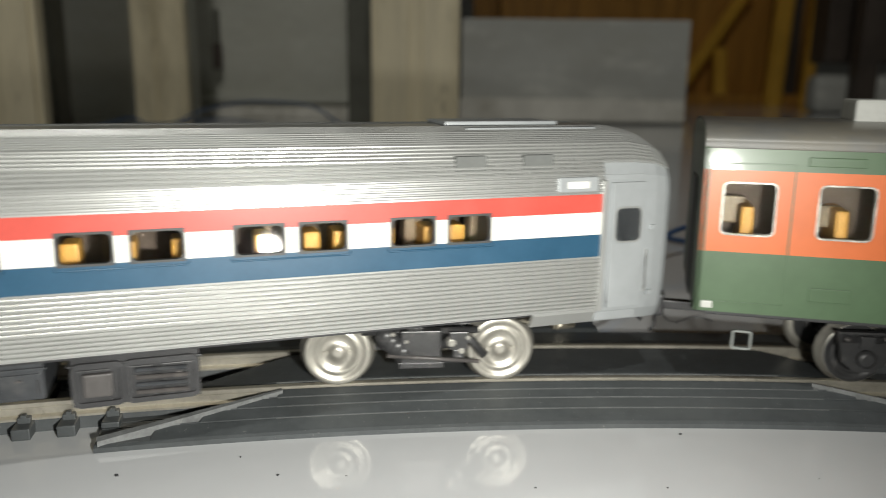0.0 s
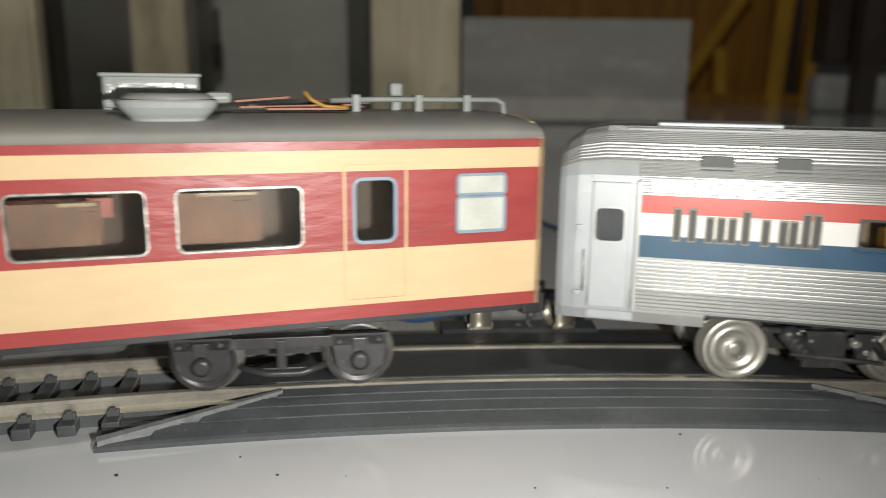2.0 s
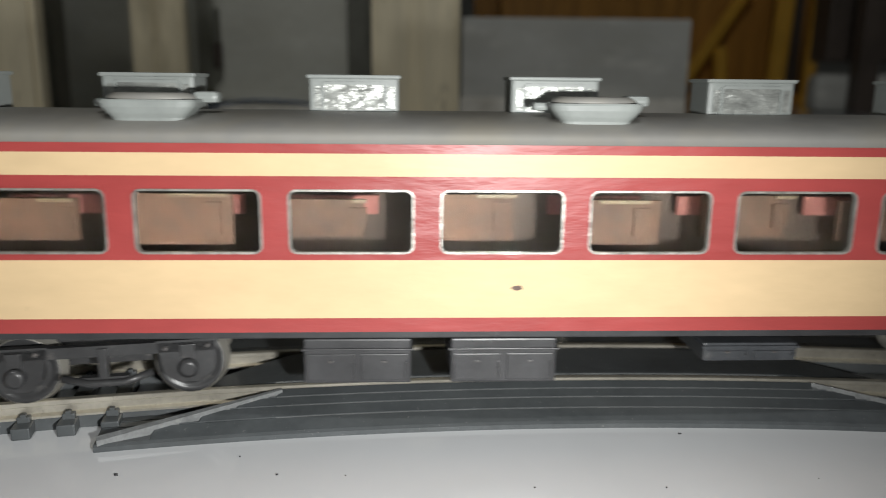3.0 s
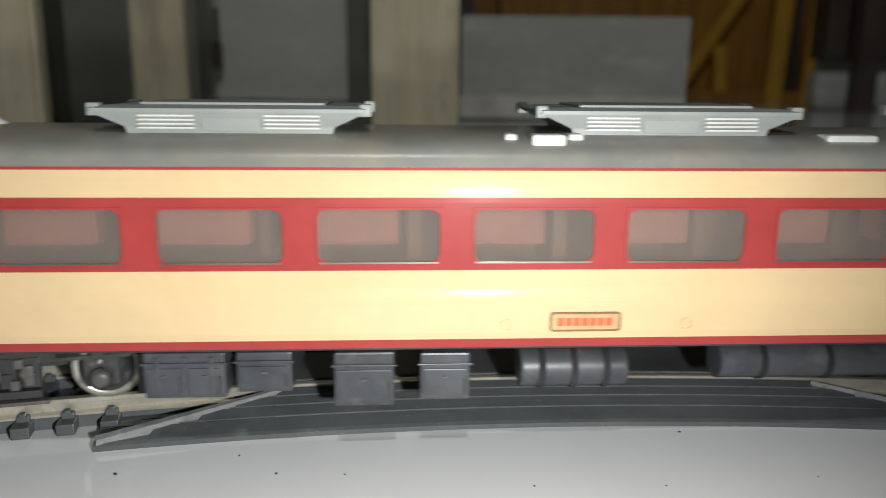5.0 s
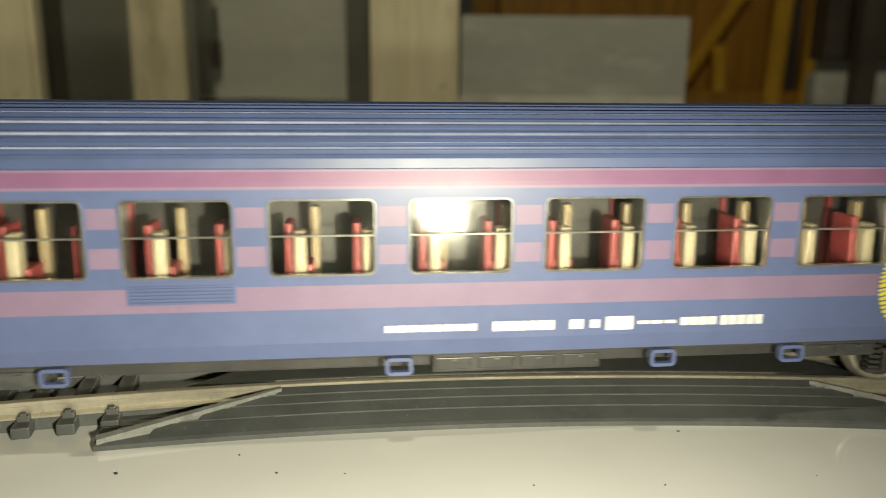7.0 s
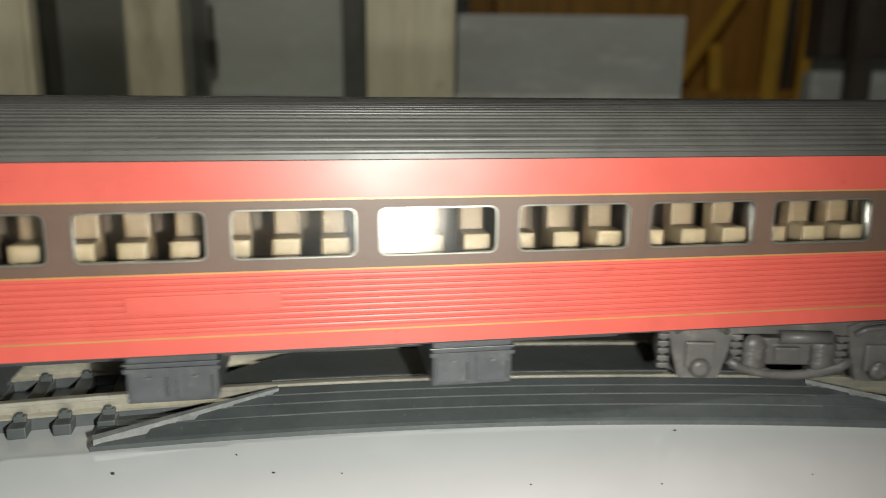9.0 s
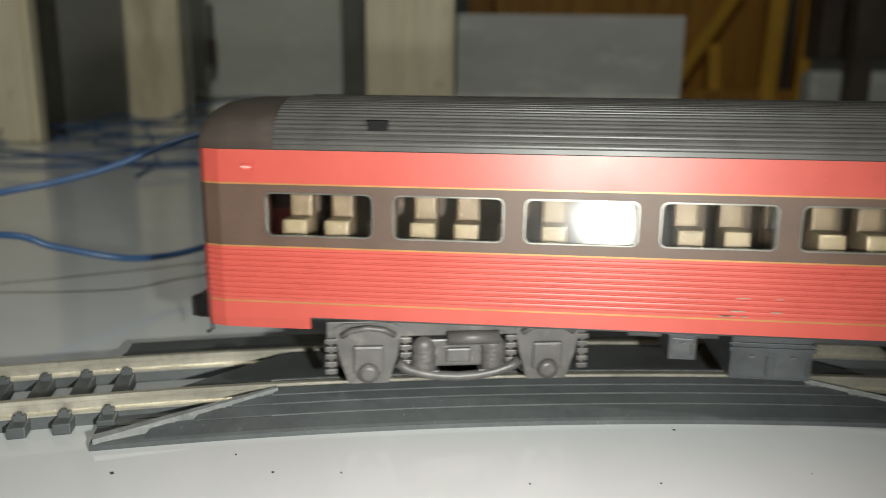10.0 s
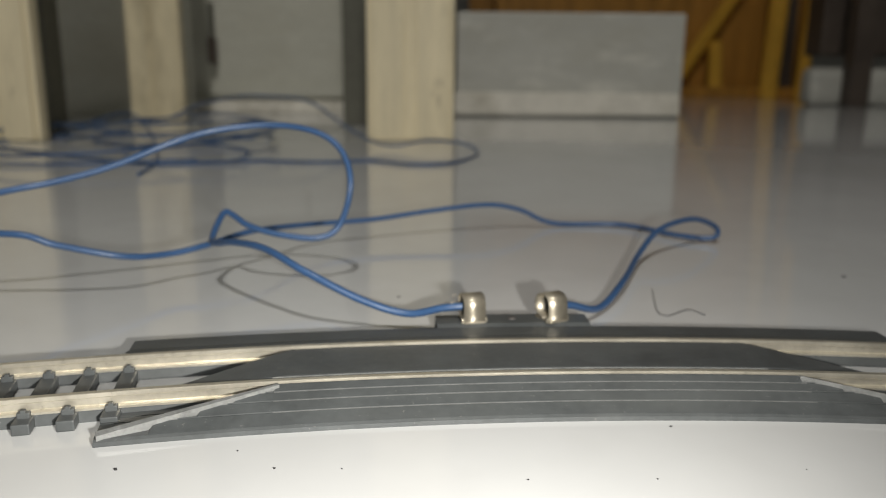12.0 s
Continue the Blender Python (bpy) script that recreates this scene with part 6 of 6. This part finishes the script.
cable([(5.5, 156.8, 6.2), (0, 157, 5.6), (-7.7, 158.6, 3.8), (-17.6, 159.1, 6.6), (-29.9, 160.7, 12.4), (-40, 167.6, 15.8), (-50, 178, 15.0), (-56, 186, 12.9), (-59.5, 192, 12.2),
       (-60.2, 198, 14.5), (-59.3, 204, 17.6), (-56.5, 203, 16.8), (-52, 200, 14.8), (-44.1, 198, 13), (-33.6, 198, 12), (-27.8, 200, 15), (-24.6, 200, 25.7), (-27, 203, 34.3),
       (-34.1, 206, 39.2), (-46.6, 208, 40.9), (-61.1, 205, 39.5), (-71.6, 200, 36.4), (-84.7, 195, 31), (-97, 190, 27.6), (-115, 183, 24), (-160, 175, 12), (-240, 170, 1)], 0.85,
      "blue insulated wire looping up from the terminal clip")
cable([(24, 157.3, 6.4), (28, 160, 5.6), (36.4, 169.9, 2.0), (46, 188, 3.6), (57, 216, 4.4), (67.2, 232, 8.5), (81.5, 245, 9.4), (92.4, 254, 5.0), (90.6, 251, 2.0), (80.6, 256.3, 1.6),
       (65.8, 276.4, 1.3), (40.9, 277.5, 1.4), (27.9, 274.8, 6.8), (15.3, 270.2, 9.3), (-4.8, 262.4, 8.2), (-23.7, 253.1, 6.8), (-41.5, 242, 7.2), (-54.8, 217.1, 9.9), (-64.6, 203, 8.6),
       (-72.3, 196.3, 7.7), (-80.2, 186.7, 9.2), (-94.2, 181.2, 13.2), (-106, 178.5, 16.5), (-150, 178, 14), (-230, 200, 1.0)], 0.85, "blue insulated wire lying across the floor")
cable([(-330, 640, 1), (-247, 600, 18), (-205, 575, 22), (-192, 600, 30), (-170, 640, 36), (-140, 650, 36), (-110, 640, 32), (-72, 600, 12), (-40, 560, 4), (-12, 565, 8),
       (14, 560, 6), (24, 540, 1), (5, 480, 1), (-20, 470, 1), (-45, 488, 1), (-80, 478, 1), (-120, 482, 1), (-183, 465, 1), (-205, 500, 6), (-170, 520, 8), (-132, 504, 6), (-128, 480, 2),
       (-160, 460, 1), (-200, 470, 1), (-330, 560, 1)], 0.9, "tangled blue wire coil on the floor")
cable([(-360, 700, 1), (-300, 640, 12), (-262, 640, 22), (-230, 600, 10), (-180, 480, 1), (-165, 410, 1)], 0.9, "loose blue wire end on the floor")
def coil(cx, cy, rx, ry, turns, lift, seed):
    r = random.Random(seed)
    pts = []
    for k in range(turns * 8):
        a = k / 8 * math.tau
        pts.append((cx + rx * math.cos(a) * r.uniform(0.8, 1.15), cy + ry * math.sin(a) * r.uniform(0.8, 1.15), 1 + lift * (0.5 + 0.5 * math.sin(a * 0.7 + seed)) * r.uniform(0.5, 1)))
    return pts


cable(coil(-235, 560, 120, 120, 2, 16, 3), 0.9, "tangled blue wire coil on the floor")
cable(coil(-215, 640, 85, 70, 2, 20, 8), 0.9, "tangled blue wire coil on the floor")
tagged(link("hair", tube(bmesh.new(), smooth_path([(55, 193, 0.2), (53, 184, 0.2), (51, 173, 0.2), (52.5, 170, 0.2), (55, 172, 0.2), (59, 175, 0.2), (61.5, 171, 0.2)]), 0.1, 5), M_UNDER), "thin dark thread lying on the floor", "thread")
rng = random.Random(11)
for x, y, r in ((-45.6, 97.3, 0.42), (-23.5, 98, 0.3), (36.6, 112.4, 0.35), (-14, 98, 0.18), (-11.0, 184.0, 0.5), (113, 208, 0.9), (-30, 103, 0.22), (12, 95.5, 0.2), (30, 96, 0.22), (-60, 92, 0.2), (52, 99, 0.15)):
    bm = bmesh.new()
    bmesh.ops.create_icosphere(bm, subdivisions=1, radius=r * 0.7)
    for v in bm.verts:
        v.co = Vector((x + v.co.x * rng.uniform(0.7, 1.5), y + v.co.y * rng.uniform(0.7, 1.3), 0.1 + max(-0.1, v.co.z * 0.5)))
    tagged(link("dirt_speck", bm, M_UNDER), "small dark speck of dirt on the floor", "speck", "specks on the floor", "stuff")


# ---- furniture far behind the track
def post(x0, x1, y, depth, h, flutes, label):
    leg = tagged(new("furniture_leg"), label, "leg", "cream furniture legs")
    part("leg_core", boxed(x0, x1, y, y + depth, 0, h, 2.0), M_POST, leg)
    for k in range(flutes):
        xm = x0 + (x1 - x0) * (k + 0.5) / flutes
        d = (x1 - x0) / flutes * 0.36
        part("leg_strip", boxed(xm - d, xm + d, y - 3, y - 0.1, 0.5, h, 1.2), M_POST, leg)
    return leg


post(-420, -321, 613, 14, 700, 3, "cream fluted wooden furniture leg on the floor")
post(-356, -296, 880, 16, 700, 2, "cream wooden furniture leg on the floor")
post(-64.8, 8.0, 650, 24, 700, 2, "broad cream wooden furniture leg on the floor")
tagged(link("back_board", boxed(-700, -330, 1010, 1030, 0, 720, 2), M_BOARD), "dim grey board standing behind the legs", "board")
tagged(link("back_board", boxed(-372, -75, 1120, 1140, 0, 720, 2), M_BOARD), "grey board standing behind the legs", "board")
# no real posts: two dim uprights paint the shade next to the legs
tagged(link("shade_strip", boxed(-112, -80, 860, 900, 0, 700, 2), M_SHADE_LATCH), "dim grey strip standing for the shade beside the cream leg", "post")
tagged(link("shade_strip", boxed(-406, -384, 760, 790, 0, 700, 2), M_SHADE_LATCH), "dim grey strip standing for the shade beside the cream leg", "post")


def skirting(x0, x1, y, label):
    """Two pale battens along the foot of a board."""
    k = tagged(new("skirting_board"), label, "skirting")
    part("batten", boxed(x0, x1, y - 12, y - 1, 0, 17, 2), M_BOX_BAND, k)
    part("batten", boxed(x0, x1, y - 9, y - 1, 23, 36, 2), M_BOARD, k)
    return k


skirting(-370, -116, 1119, "pale stained skirting at the foot of the grey board")
latch = tagged(new("door_latch"), "small dark latch on the edge of the grey board", "latch")
part("latch_plate", boxed(-332, -322, 1100, 1118, 68, 104, 2), M_DARKWOOD, latch)
part("latch_stem", boxed(-330, -325, 1104, 1118, 104, 150, 1), M_SHADE_LATCH, latch)


def carton():
    c = tagged(new("carton"), "pale grey carton with a whitish lower edge on the floor", "box")
    bm = boxed(16, 322, 1060, 1300, 0, 138, 3)
    part("carton_body", bm, M_BOX, c)
    part("carton_band", boxed(14, 320, 1055, 1062, 4, 33, 1), M_BOX_BAND, c, "whitish lower edge")
    return c


carton()


def amber_stand():
    """A tall amber wooden stand with slanted struts and two bright poles, far behind."""
    c = tagged(new("wooden_stand"), "amber wooden stand with slanted struts and yellow poles", "stand")
    y = 2300
    part("back_panel", boxed(150, 1080, y + 60, y + 90, 30, 800, 3), M_AMBER, c, "amber panel")
    for x0, x1 in ((925, 990), (1032, 1075)):
        part("pole", tube(bmesh.new(), [((x0 + x1) / 2 - 14, y - 20, 0), ((x0 + x1) / 2 + 16, y - 20, 800)], (x1 - x0) / 2 * 0.8, 16), M_AMBER_LIGHT, c, "bright yellow lacquered pole")
    for xa, za, xb, zb in ((690, 60, 860, 330), (800, 20, 790, 160)):
        part("strut", tube(bmesh.new(), [(xa, y + 10, za), (xb, y + 10, zb)], 20, 10), M_AMBER_LIGHT, c, "slanted strut")
    part("dark_gap", boxed(992, 1028, y + 20, y + 50, 0, 800, 2), M_DARKWOOD, c)
    part("foot_rail", boxed(700, 1080, y - 10, y + 60, 0, 30, 3), M_AMBER, c)
    return c


amber_stand()


def dark_cabinet():
    c = tagged(new("dark_cabinet"), "dark brown cabinet on legs behind the stand", "cabinet")
    part("body", boxed(800, 1500, 1680, 1760, 104, 330, 6), M_DARKWOOD, c)
    for x in (842, 1460):
        part("leg", boxed(x - 20, x + 20, 1580, 1620, 0, 330, 4), M_DARKWOOD, c)
    return c


dark_cabinet()
tagged(link("back_board", boxed(80, 960, 2700, 2720, 0, 900, 2), M_AMBER), "amber wooden board behind the carton", "board")
for x0, x1 in ((758, 846), (884, 1120)):
    tagged(link("white_sack", boxed(x0, x1, 1622, 1676, 0, 78, 18), M_BOX), "whitish cloth sack under the dark cabinet", "sack")


# ---- what moves: the train runs round the curve and its wheels roll
TRAIN = [(0, -1.6772), (0.5, -1.532), (1, -1.3846), (1.5, -1.2401), (2, -1.0987), (2.5, -0.9583), (3, -0.8216), (3.5, -0.6845), (4, -0.5473), (4.5, -0.41),
         (5, -0.2719), (5.5, -0.1345), (6, 0.0092), (6.5, 0.1376), (7, 0.2719), (7.5, 0.407), (8, 0.5464), (8.5, 0.689), (9, 0.8316), (9.5, 0.9742), (10, 1.1064),
         (10.5, 1.2422), (11, 1.3763), (11.5, 1.5145), (12, 1.6528)]


def turned(t):
    for (ta, a), (tb, b) in zip(TRAIN, TRAIN[1:]):
        if t <= tb + 1e-6:
            return a + (b - a) * (t - ta) / (tb - ta)
    return TRAIN[-1][1]


def motions():
    for coach, lead, pivot in COACHES:
        r = math.sqrt(R * R - pivot * pivot)
        rows = []
        for t, a in TRAIN:
            g = a + lead
            rows.append((t, pose((CX + r * math.sin(g)) * MM, (CY + r * math.cos(g)) * MM, 0, 0, 0, -math.degrees(g))))
        walk(coach, rows)
    for ob, x, z, rad in WHEELS:
        rows = []
        for k in range(361):
            roll = math.degrees((turned(k / 30) - TRAIN[0][1]) * R / rad)
            rows.append((k / 30, pose(x * MM, 0, z * MM, 0, roll, 0)))
        walk(ob, rows)


motions()
